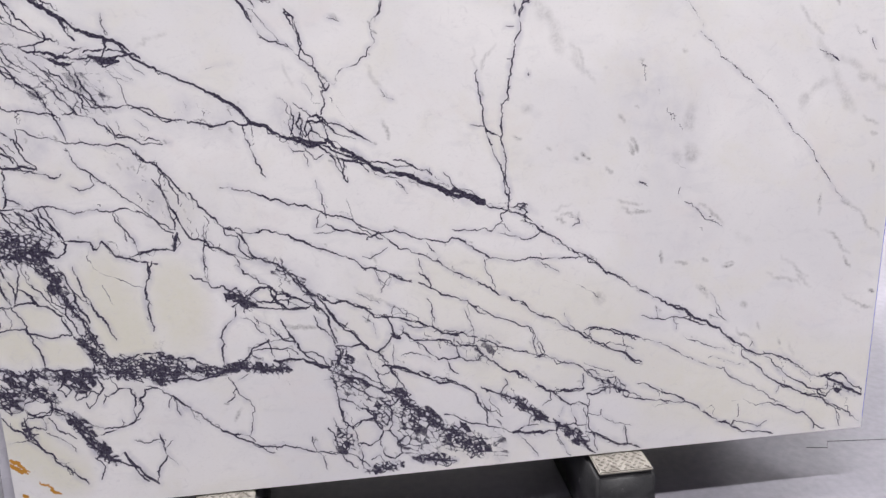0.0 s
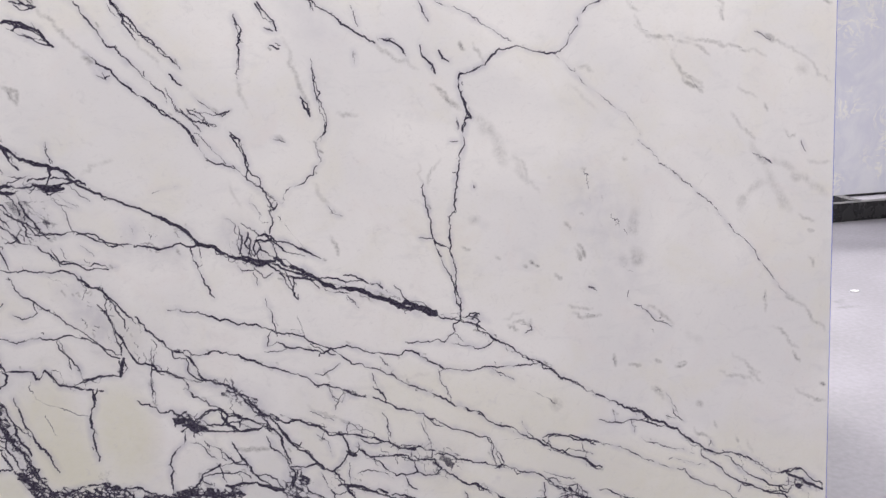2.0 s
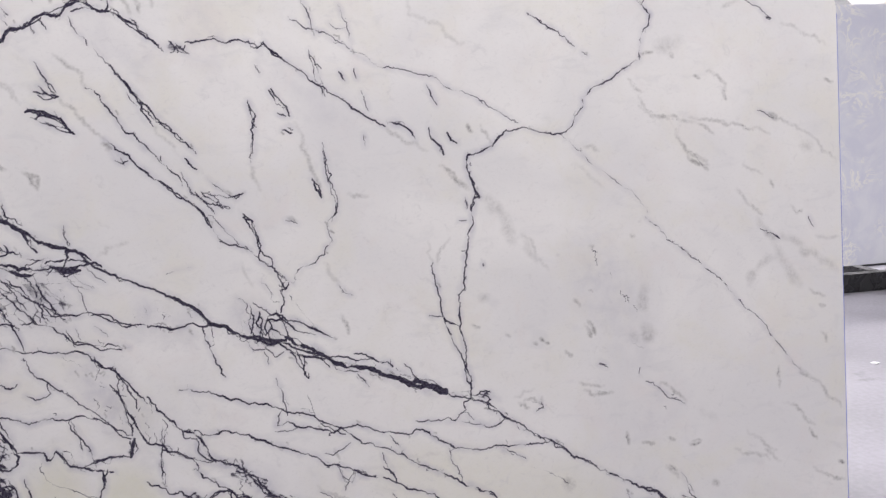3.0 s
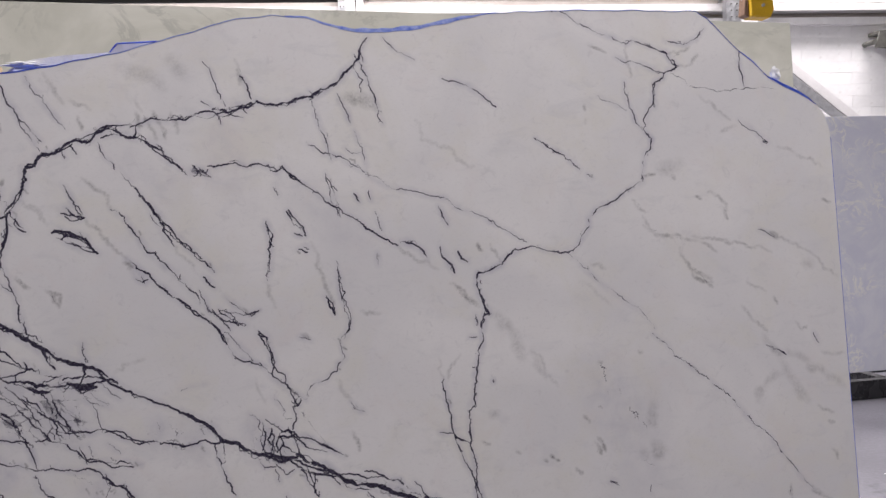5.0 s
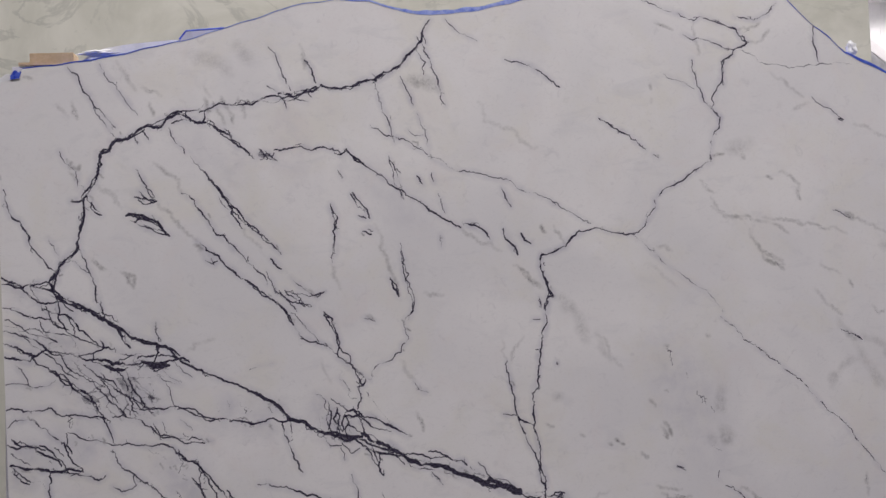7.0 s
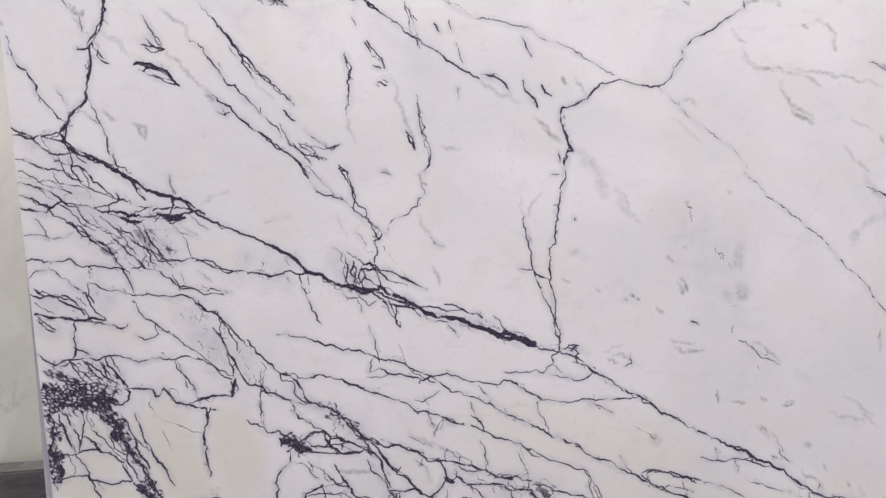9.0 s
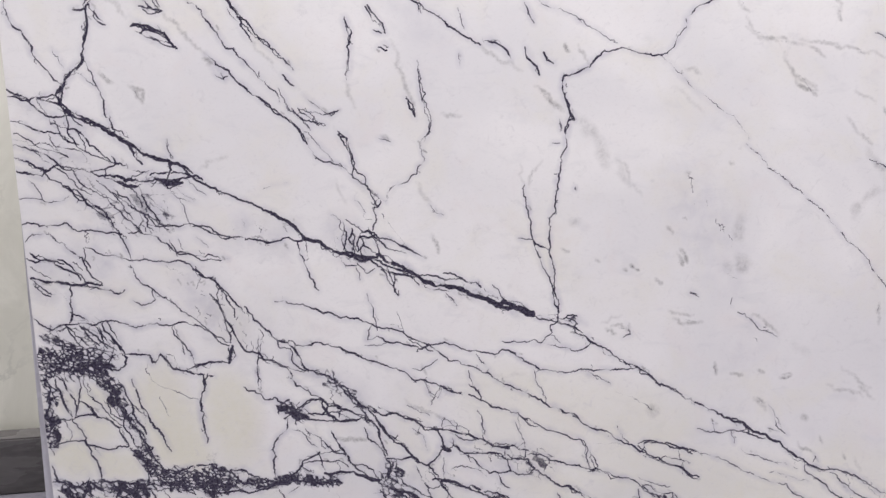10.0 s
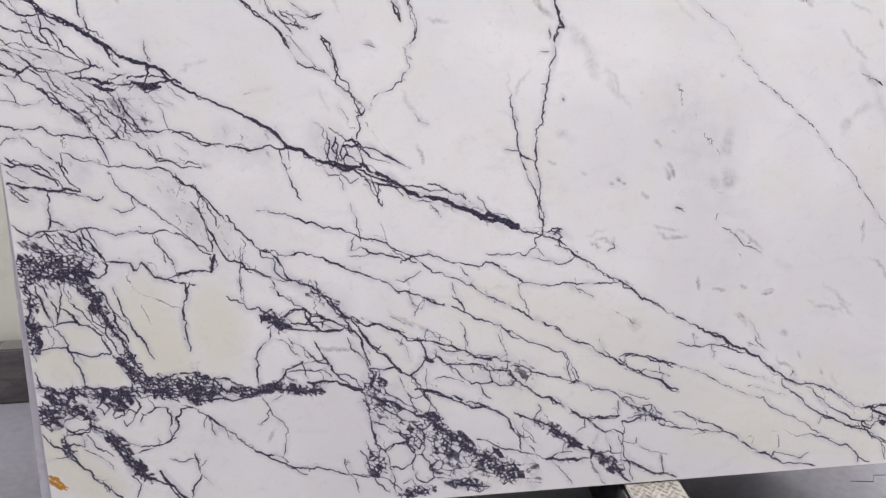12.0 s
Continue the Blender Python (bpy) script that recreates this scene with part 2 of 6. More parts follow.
# the crane's hook block
hoist = thing("hoist_block", "yellow painted crane hook block hanging on wire ropes", "hoist")
body = sheet([(4.93, 3.20), (5.13, 3.195), (5.165, 3.27), (5.15, 3.37), (5.10, 3.44), (4.98, 3.44), (4.925, 3.36)], 4.93, 5.07, 0.012)
part("cheek_plate", body, M_YELLOW, hoist)
part("label_plate", box(4.965, 4.922, 3.35, 5.10, 4.9285, 3.42), M_TAPE, hoist, "bright yellow blank sticker")
part("axle", rod((5.045, 4.91, 3.30), (5.045, 5.09, 3.30), 0.013, 12), M_STEEL, hoist, "steel axle end")
part("guard", sheet([(4.875, 3.22), (4.925, 3.20), (4.92, 3.36), (4.89, 3.38)], 4.95, 5.05, 0.006), M_RUST, hoist, "rust-brown side guard")
for dx in (4.885, 4.905, 4.96, 5.10, 5.125):
    part("wire_rope", rod((dx, 5.0, 3.36), (dx, 5.0, TOP - 0.046), 0.006, 8), M_STEEL, hoist)
hoist.location.z += 0.041


# ---- the other slabs and their racks ----
def leaning(y, z=0.2, deg=5.0):
    return pose(0, y, z, -deg, 0, 0)


def rack(name_label, x0, x1, y, height, arms, paint, depth=0.9):
    r = thing("slab_rack", name_label, "rack", "slab racks")
    part("front_rail", box(x0, y - 0.1, 0.0, x1, y - 0.012, height, 0.006), paint, r)
    part("back_rail", box(x0, y + depth - 0.1, 0.0, x1, y + depth, height, 0.006), M_BLACK, r)
    for ax in arms:
        part("arm", box(ax, y - 0.01, 0.0, ax + 0.1, y + depth - 0.101, min(height, 0.19), 0.006), M_BLACK, r)
    return r


back_slab = thing("stone_slab", "large greenish-white marble slab with soft grey veins, leaning on a rack", "slab", "stone slabs", leaning(1.15))
part("plate", sheet([(-2.6, 0), (2.86, 0), (2.90, 2.146), (-2.6, 2.262)], 0, 0.02, 0.0015), M_GREEN, back_slab)
rack("black steel slab rack with a glossy rail, grey reflections in its colour", -2.9, 2.85, 1.15, 0.215, (-2.6, -0.4, 1.1, 2.6), M_RAILSHEEN)

onyx = thing("stone_slab", "pale lavender-grey polished onyx slab with white swirls on a rack", "slab", "stone slabs", leaning(4.10))
part("plate", sheet([(4.35, 0), (7.4, 0), (7.4, 2.085), (4.35, 2.085)], 0, 0.02, 0.0015), M_LAVENDER, onyx)
rack("black steel slab rack with peeled grey patches on its rail", 3.9, 7.6, 4.10, 0.15, (4.3, 5.45, 7.0), M_BLACK)

# ---- the supports of the main slab ----
def support(x):
    s = thing("slab_support", "black steel support arm with a worn tread pad on top", "support", "supports under the slab")
    bm = bmesh.new()
    foot = [bm.verts.new(p) for p in ((x - 0.012, -0.095, 0), (x + 0.167, -0.095, 0), (x + 0.167, 0.85, 0), (x - 0.012, 0.85, 0))]
    head = [bm.verts.new(p) for p in ((x, -0.082, 0.184), (x + 0.157, -0.082, 0.184), (x + 0.157, 0.85, 0.184), (x, 0.85, 0.184))]
    bm.faces.new(foot[::-1]), bm.faces.new(head)
    for i in range(4):
        bm.faces.new((foot[i], foot[(i + 1) % 4], head[(i + 1) % 4], head[i]))
    bmesh.ops.bevel(bm, geom=list(bm.edges), offset=0.010, segments=3, affect="EDGES")
    part("body", bm, M_SCUFFED, s, smooth=True)
    pad = part("tread_pad", box(x + 0.006, -0.076, 0.186, x + 0.151, 0.60, 0.1945, 0.003), M_TREAD, s, "worn grey-brown rubber pad with raised lozenges")
    bm = bmesh.new()
    for j in range(14):
        for i in range(7):
            cx, cy = x + 0.02 + i * 0.0195 + (j % 2) * 0.0098, -0.066 + j * 0.012
            if cx < x + 0.146:
                turn = 0.7 if (i + j) % 2 else -0.7
                m = pose(cx, cy, 0.1948) @ Euler((0, 0, turn)).to_matrix().to_4x4() @ Matrix.Diagonal((0.0082, 0.0038, 0.0045, 1))
                bmesh.ops.create_uvsphere(bm, u_segments=6, v_segments=4, radius=1, matrix=m)
    tagged(part("tread_pattern", bm, M_TREAD, pad), kind="stuff")
    return s


support(1.418)
support(0.405)
# added beam, out of sight: keeps light from behind off the floor below the slab
base = thing("light_stop_beam", "added unseen black beam behind the support arms that blocks light", "beam")
part("beam", box(0.30, 0.851, 0.0, 2.05, 0.95, 0.20, 0.006), M_BLACK, base)


# ---- the main slab ----
WIDE, CELL, THICK = 2.205, 0.00178, 0.02
EDGE_U = np.array((0, 0.056, 0.062, 0.132, 0.193, 0.295, 0.416, 0.54, 0.667, 0.771, 0.849, 0.927, 0.994, 1.09, 1.188, 1.274, 1.419, 1.567, 1.844, 1.874, 1.962, 2.0, 2.037, 2.1, 2.15, 2.175, 2.192, 2.205))
EDGE_V = np.array((1.70, 1.712, 1.735, 1.740, 1.745, 1.764, 1.789, 1.824, 1.865, 1.880, 1.872, 1.848, 1.837, 1.845, 1.862, 1.885, 1.894, 1.897, 1.896, 1.878, 1.789, 1.76, 1.721, 1.690, 1.664, 1.645, 1.62, 1.575))


def top_edge(u):
    return np.interp(u, EDGE_U, EDGE_V) + 0.0018 * np.sin(u * 61) * np.sin(u * 23 + 1)


NI, NJ = int(WIDE / CELL), int(1.9 / CELL)
US = np.linspace(0, WIDE, NI + 1)
TOPS = top_edge(US)
VS = TOPS[None, :] * np.linspace(0, 1, NJ + 1)[:, None]
FIELD = {k: np.zeros((NJ + 1, NI + 1), np.float32) for k in ("ink", "faint", "haze", "warm", "crush", "rust")}
dice = np.random.default_rng(7)


def near(u0, u1, v0, v1, reach):
    """The rows and columns of the face that lie in this rectangle, widened by reach."""
    i0, i1 = np.searchsorted(US, (u0 - reach, u1 + reach))
    i0, i1 = max(0, i0 - 1), min(NI + 1, i1 + 1)
    if i1 - i0 < 2:
        return None
    lo, hi = TOPS[i0:i1].min(), TOPS[i0:i1].max()
    j0, j1 = int((v0 - reach) / hi * NJ), int((v1 + reach) / lo * NJ) + 2
    j0, j1 = max(0, j0), min(NJ + 1, j1)
    return (slice(j0, j1), slice(i0, i1)) if j1 - j0 > 1 else None


def wander(points, rough):
    """A line through the points, bent again and again by chance as a crack in stone is."""
    p = np.array(points, float)
    while True:
        step = np.diff(p, axis=0)
        length = np.hypot(*step.T)
        if length.max() < 0.005:
            p[1:-1] += dice.normal(0, 0.007 * rough, p[1:-1].shape)
            return p
        mid = (p[1:] + p[:-1]) / 2 + np.stack((-step[:, 1], step[:, 0]), 1) * (dice.normal(0, rough, len(step)))[:, None]
        q = np.empty((len(p) * 2 - 1, 2))
        q[0::2], q[1::2] = p, mid
        keep = np.ones(len(q), bool)
        keep[1::2] = length > 0.0025
        p = q[keep]


def stroke(field, points, half, soft, strength, taper=0.0, rough=0.1, uneven=0.35):
    """Lay a line of stone colour: half its width and its soft border in millimetres."""
    p = wander(points, rough)
    n = len(p)
    along = np.linspace(0, 1, n)
    drift = np.interp(np.arange(n), np.arange(0, n + 6, 6), dice.normal(0, uneven, len(np.arange(0, n + 6, 6))))
    width = half * np.exp(drift) * 0.001
    width = width * (1 - taper * np.clip(np.abs(2 * along - 1) * 2 - 1, 0, 1))
    level = strength * (1 - 0.6 * taper * np.clip(np.abs(2 * along - 1) * 2.2 - 1.2, 0, 1)) * np.clip(1 + 0.5 * drift, 0.6, 1.15)
    grid, s = FIELD[field], soft * 0.001
    for k in range(n - 1):
        (ax, ay), (bx, by) = p[k], p[k + 1]
        w = max(width[k], width[k + 1])
        win = near(min(ax, bx), max(ax, bx), min(ay, by), max(ay, by), w + s)
        if win is None:
            continue
        uu, vv = US[win[1]][None, :], VS[win]
        dx, dy = bx - ax, by - ay
        t = np.clip(((uu - ax) * dx + (vv - ay) * dy) / (dx * dx + dy * dy + 1e-12), 0, 1)
        d = np.hypot(uu - ax - t * dx, vv - ay - t * dy) - (width[k] + t * (width[k + 1] - width[k]))
        np.maximum(grid[win], level[k] * np.clip(1 - d / s, 0, 1), out=grid[win])
    return p


def cm(points):
    return [(points[i] / 1000, points[i + 1] / 1000) for i in range(0, len(points), 2)]


def vein(width, strength, *mm, rough=0.08):
    """A dark vein; width and corners in millimetres on the face, from its lower left corner."""
    pts = cm(mm)
    half = max(0.16, width / 2 - 0.85)
    path = stroke("ink", pts, half * (1 if width < 3.4 else 0.72), 2.7, 0.52 + 0.56 * strength, 0.18, rough)
    if width * strength > 1.1:
        stroke("haze", pts, width, 11, 0.5 * strength, 0.5, 0.02, 0.2)
    # thinner strands that braid with a broad vein
    if width >= 3.4:
        for side in ((-1, 1) if width >= 5 else (dice.choice((-1, 1)),)):
            shift = side * dice.uniform(0.45, 0.8) * width * 0.001
            loose = [(u + dice.normal(0, 0.0015), v + shift + dice.normal(0, 0.0015)) for u, v in pts]
            a = dice.integers(0, max(1, len(loose) // 3))
            stroke("ink", loose[a:] if len(loose) - a > 2 else loose, 0.25, 2.6, dice.uniform(0.6, 0.9), 0.4, 0.12, 0.5)
    # hair-fine twigs that leave the vein
    if width * strength > 1.7 and len(path) > 8:
        for _ in range(dice.poisson(len(path) * 0.0032 / 0.075)):
            k = dice.integers(2, len(path) - 3)
            run = path[k + 2] - path[k]
            turn = math.atan2(run[1], run[0]) + dice.choice((-1, 1)) * dice.uniform(0.2, 0.7) + (math.pi if dice.random() < 0.4 else 0)
            size = dice.uniform(0.003, 0.012)
            tip = path[k] + size * np.array((math.cos(turn), math.sin(turn)))
            stroke("ink", [path[k], tip], 0.05, 2.6, dice.uniform(0.55, 0.9), 0.0, 0.2, 0.3)


def trace(width, strength, *mm, rough=0.10):
    """A faint greyish vein or smudge."""
    stroke("faint", cm(mm), width / 3, 2.4 + (0.9 if width < 5 else 1.4) * width, strength * (0.9 if width < 5 else 0.75), 0.8, rough, 0.5)
    if width < 5 and strength >= 0.45:
        stroke("ink", cm(mm), 0.05, 2.3, 0.42 + 0.4 * strength, 0.9, rough, 0.6)


def shatter(width, strength, *mm):
    """A band of finely broken stone."""
    stroke("crush", cm(mm), width / 2.5, width * 0.35 + 6, strength, 0.4, 0.03, 0.25)
    # torn strands that run with the band
    for _ in range(int(width / 5) if strength >= 0.7 and len(mm) >= 4 else 0):
        shift = dice.normal(0, width * 0.00026)
        run = [(u + dice.normal(0, 0.003), v + shift + dice.normal(0, 0.003)) for u, v in cm(mm)]
        stroke("ink", run, dice.uniform(0.1, 0.9), 2.6, dice.uniform(0.65, 1.0), 0.4, 0.14, 0.6)


def cream(width, strength, *mm):
    """A warm ivory patch."""
    stroke("warm", cm(mm), width / 2.6, width * 0.45 + 16, strength * 0.85, 0.1, 0.02, 0.1)


def bloom(width, strength, *mm):
    """A wide cool-grey cloud in the stone."""
    stroke("haze", cm(mm), width / 3, width * 0.8, strength * 0.75, 0.2, 0.02, 0.1)


def ochre(width, *mm):
    stroke("rust", cm(mm), width / 2, 5, 1.0, 0.6, 0.12)


# the veins, band by band
vein(5, 1, 107, 1234, 134, 1210, 173, 1189, 208, 1172, 233, 1149, 262, 1127, 293, 1108, 329, 1097, 361, 1079, 378, 1059, 408, 1039, 440, 1021, 487, 999)
vein(8, 1, 303, 1052, 328, 1044, 354, 1047)
vein(2.5, .9, 183, 1051, 209, 1026, 234, 1002, 260, 987, 270, 952, 288, 941)
vein(3, 1, 483, 911, 513, 908, 557, 905, 601, 901, 614, 906)
vein(3.5, 1, 10, 907, 18, 895, 50, 888, 80, 877)
vein(2.5, .9, 201, 1232, 201, 1209, 217, 1171, 247, 1151)
vein(2, .9, 79, 1166, 89, 1139, 115, 1133, 146, 1123, 152, 1099)
vein(1.6, .7, 317, 1032, 344, 1012, 372, 1002)
vein(1.6, .7, 374, 923, 399, 897)
vein(1.6, .7, 334, 920, 346, 889)
vein(2.5, .9, 315, 920, 331, 890, 360, 883, 398, 882, 441, 870)
trace(3, .35, 393, 1076, 423, 1092, 457, 1100)
vein(7, 1, 491, 998, 519, 983, 547, 967, 570, 953, 591, 940, 603, 925, 616, 906, 646, 900, 670, 881, 695, 867, 718, 859, 744, 858, 780, 854)
vein(3, 1, 539, 1225, 561, 1203, 587, 1184, 615, 1162, 630, 1139, 640, 1112, 658, 1088, 687, 1079, 716, 1064, 734, 1041, 753, 1026, 772, 1008, 781, 979, 788, 971)
vein(2, .9, 590, 1224, 603, 1195, 626, 1181, 641, 1157)
vein(2, .9, 620, 1202, 640, 1185, 654, 1171, 680, 1160)
vein(2, .9, 631, 1149, 656, 1124, 679, 1099, 692, 1079)
vein(3, 1, 706, 1147, 723, 1132, 730, 1107, 740, 1073, 734, 1054, 734, 1041)
vein(2.5, 1, 740, 1061, 759, 1045, 763, 1023, 777, 1003, 806, 983)
vein(2, .8, 806, 983, 809, 997, 828, 1018, 859, 1027, 869, 1040, 881, 1044, 884, 1059, 900, 1073, 891, 1113, 915, 1137, 915, 1160, 904, 1198, 897, 1218)
vein(2.5, 1, 794, 986, 788, 971, 775, 969, 782, 953, 776, 928, 773, 918)
vein(2, .9, 678, 960, 699, 944, 705, 916, 706, 880, 713, 859)
vein(2, .9, 713, 946, 742, 924, 757, 914)
vein(2, .9, 722, 925, 731, 904, 725, 879, 729, 861)
vein(3, 1, 747, 917, 772, 913, 782, 902, 802, 897, 832, 880, 863, 863, 887, 847)
vein(4, 1, 741, 904, 761, 901, 774, 903)
vein(3, 1, 741, 904, 735, 884, 744, 863, 775, 856)
vein(2.5, 1, 774, 900, 781, 882, 787, 853)
shatter(28, .36, 715, 915, 726, 876)
vein(2.5, .9, 601, 901, 606, 868, 621, 827, 641, 783)
vein(1.6, .7, 731, 993, 750, 975, 759, 959)
vein(1.6, .6, 795, 956, 809, 937, 828, 906, 853, 874)
vein(2.5, .8, 909, 969, 921, 951, 939, 945)
trace(3, .35, 878, 1024, 897, 985, 909, 969)
vein(2, .8, 864, 1218, 878, 1199, 883, 1170)
trace(2, .5, 661, 1204, 689, 1184, 714, 1195)
vein(2, .6, 532, 1025, 557, 1032, 586, 1036)
trace(2.5, .7, 909, 903, 919, 877, 923, 856)
trace(2, .25, 697, 1035, 715, 981)
trace(2, .45, 808, 1135, 822, 1120)
trace(3, .4, 943, 1178, 989, 1170)
vein(3, 1, 1228, 1211, 1240, 1186, 1251, 1149, 1237, 1152, 1237, 1137, 1229, 1109, 1229, 1084, 1219, 1054, 1211, 1024, 1209, 994, 1203, 964, 1188, 926, 1186, 892, 1188, 861, 1185, 848, 1189, 831)
vein(2, .9, 1234, 1191, 1243, 1162, 1237, 1150)
vein(2.5, 1, 1130, 1006, 1132, 972, 1143, 920, 1145, 883, 1153, 865, 1172, 856, 1185, 848)
vein(2.5, 1, 1148, 873, 1153, 852, 1164, 833)
vein(2, .8, 1113, 881, 1145, 876)
trace(2, .4, 1122, 1057, 1130, 1006)
trace(2.5, .45, 1174, 1061, 1148, 1031, 1140, 1001)
vein(2, .6, 1198, 1100, 1216, 1099)
vein(2, .8, 1216, 1153, 1219, 1134)
trace(2.5, .6, 1182, 1212, 1200, 1192, 1221, 1172)
trace(8, .4, 1272, 1149, 1298, 1117, 1317, 1082, 1326, 1041)
trace(5, .28, 1347, 1061, 1367, 1009, 1386, 988)
vein(2, .85, 1250, 995, 1250, 989)
trace(8, .6, 1242, 911, 1249, 911)
trace(3, .6, 1472, 891, 1479, 883)
trace(2.5, .6, 1504, 835, 1512, 822)
vein(3, 1, 8, 845, 27, 827, 46, 810)
vein(1.6, .5, 46, 810, 67, 811, 81, 793)
vein(3, 1, 69, 888, 98, 869, 115, 851, 131, 822)
vein(2, .9, 8, 875, 22, 862, 49, 846)
vein(3, 1, 374, 837, 407, 820, 430, 795, 452, 763, 469, 741)
vein(3, 1, 394, 791, 412, 764, 428, 722, 441, 694, 449, 678)
vein(6, 1, 436, 665, 430, 633, 424, 626)
vein(3.5, 1, 424, 624, 394, 629, 363, 625, 345, 623)
vein(3, 1, 447, 678, 461, 656)
vein(2.5, .9, 67, 739, 86, 702, 101, 686)
vein(3, 1, 102, 733, 131, 710, 153, 688, 175, 671)
vein(2.5, .9, 82, 767, 107, 753, 120, 741)
vein(2.5, .9, 304, 723, 311, 696, 329, 674, 342, 652, 346, 631, 352, 609)
shatter(30, .4, 22, 721, 80, 705)
vein(8.5, 1, 780, 861, 805, 840, 830, 831, 855, 816, 885, 791, 921, 779, 952, 771, 988, 756)
vein(4, 1, 718, 861, 738, 848, 764, 849, 789, 830, 809, 818, 840, 809, 865, 803)
vein(2, .9, 733, 843, 757, 818, 773, 828)
vein(3, 1, 788, 825, 801, 808, 813, 785, 825, 761)
vein(2, .9, 819, 813, 818, 792, 813, 785)
vein(2, .9, 730, 832, 738, 803)
vein(2, .9, 694, 857, 707, 838, 732, 837)
vein(3, .9, 539, 764, 561, 765, 570, 757, 595, 753, 620, 744, 640, 735, 658, 732, 686, 717, 715, 713, 741, 703, 766, 691, 792, 685, 818, 678, 839, 663, 864, 651, 890, 639, 911, 621, 932, 603, 958, 595, 984, 582)
vein(2, .9, 752, 770, 761, 743, 767, 710, 771, 680)
vein(3, 1, 767, 699, 750, 681, 746, 660, 770, 667, 791, 652, 822, 648, 848, 638, 868, 629, 890, 636)
vein(2.5, .9, 844, 655, 874, 634, 900, 622)
vein(1.4, .5, 820, 724, 841, 658)
vein(4, 1, 470, 756, 488, 724, 511, 702, 539, 671, 563, 664, 582, 639, 593, 607, 605, 595, 641, 582, 671, 561, 695, 543, 715, 511, 740, 493, 756, 480)
vein(2.5, .9, 539, 668, 542, 654, 567, 650, 568, 623, 585, 602, 605, 590)
vein(3.5, 1, 648, 565, 681, 547, 699, 523, 719, 499, 734, 476, 739, 456)
shatter(24, .5, 586, 604, 662, 566, 700, 529, 731, 485)
vein(3.2, .95, 564, 669, 599, 655, 635, 660, 666, 648, 695, 635, 716, 629, 731, 617, 762, 606, 793, 590, 830, 577, 860, 553, 887, 546, 919, 533, 945, 517, 982, 510)
vein(5, 1, 916, 534, 945, 517)
vein(3, 1, 461, 653, 496, 641, 520, 626, 549, 609, 574, 597, 600, 593)
vein(3, 1, 495, 633, 525, 621, 563, 595, 567, 575, 592, 552, 627, 528, 637, 521)
vein(2, .8, 498, 702, 500, 665, 493, 638, 490, 596, 489, 552)
vein(3, 1, 454, 565, 478, 553, 500, 530, 524, 534, 552, 510, 572, 497)
shatter(26, .7, 546, 503, 578, 491)
vein(3, 1, 578, 503, 595, 518, 626, 522, 642, 513, 673, 502, 703, 486, 734, 467)
vein(3, 1, 632, 519, 645, 481, 666, 469, 701, 464)
vein(2.5, .9, 588, 502, 613, 483)
vein(2, .9, 667, 491, 703, 489)
vein(3, 1, 741, 498, 761, 480, 804, 476, 841, 455, 867, 450)
vein(2, .8, 876, 549, 886, 520, 899, 506, 913, 527)
trace(2, .5, 827, 510, 868, 485, 900, 466, 927, 449)
vein(1.6, .7, 899, 506, 890, 489)
trace(2, .6, 872, 591, 882, 566)
vein(2.5, .9, 895, 638, 927, 642, 959, 630, 985, 617)
vein(2, .9, 740, 647, 769, 645, 791, 649)
vein(2, .8, 936, 761, 962, 728)
vein(2.5, .9, 932, 808, 959, 804, 979, 790, 988, 784)
vein(10, 1, 988, 756, 1025, 744, 1057, 729, 1087, 716, 1120, 704, 1144, 694)
vein(4, 1, 1144, 692, 1174, 682, 1202, 675)
vein(3, .9, 988, 784, 1010, 781, 1020, 769)
vein(2.5, .8, 1047, 774, 1068, 744, 1088, 724)
vein(2.5, 1, 1158, 846, 1169, 808, 1188, 770, 1193, 733, 1204, 705, 1202, 678)
vein(2.5, 1, 1185, 845, 1193, 813, 1196, 760, 1206, 716, 1202, 683)
vein(1.5, .7, 1177, 693, 1201, 692)
vein(3.5, 1, 1204, 678, 1224, 666, 1244, 656, 1250, 642, 1269, 636, 1281, 621, 1311, 605, 1340, 581, 1374, 558, 1403, 545, 1436, 520, 1471, 497, 1501, 478, 1543, 449)
shatter(16, .5, 1219, 671, 1247, 678)
vein(2.5, .9, 1207, 678, 1250, 684)
vein(2, .8, 1255, 675, 1272, 663)
vein(2.5, .9, 1202, 675, 1185, 668, 1189, 648, 1174, 640, 1160, 624, 1108, 630, 1066, 635)
vein(2, .9, 1185, 643, 1207, 622)
vein(2, .9, 1177, 621, 1224, 610, 1250, 600, 1272, 607, 1283, 615)
vein(3, .95, 985, 617, 1017, 610, 1055, 605, 1066, 616, 1081, 612, 1108, 592, 1135, 574, 1157, 559, 1207, 550, 1251, 553, 1296, 548, 1358, 547, 1397, 548)
vein(2, .8, 1141, 551, 1157, 556)
vein(3.2, 1, 984, 580, 1032, 560, 1054, 539, 1091, 517, 1124, 501, 1163, 475, 1202, 458, 1225, 445, 1252, 426)
vein(2, .8, 1003, 608, 1022, 583, 1032, 568, 1029, 557)
vein(1.8, .8, 1141, 562, 1146, 531, 1163, 495, 1168, 472)
vein(2, .8, 1256, 553, 1290, 534, 1330, 511)
vein(2, .55, 1342, 490, 1388, 470, 1421, 451, 1439, 435)
trace(9, .65, 1432, 438, 1442, 432)
vein(2.5, .9, 983, 535, 1004, 516, 1012, 490)
vein(3, .95, 982, 509, 1009, 493, 1036, 474, 1068, 467, 1101, 453, 1123, 434)
trace(2.5, .3, 1311, 667, 1360, 681)
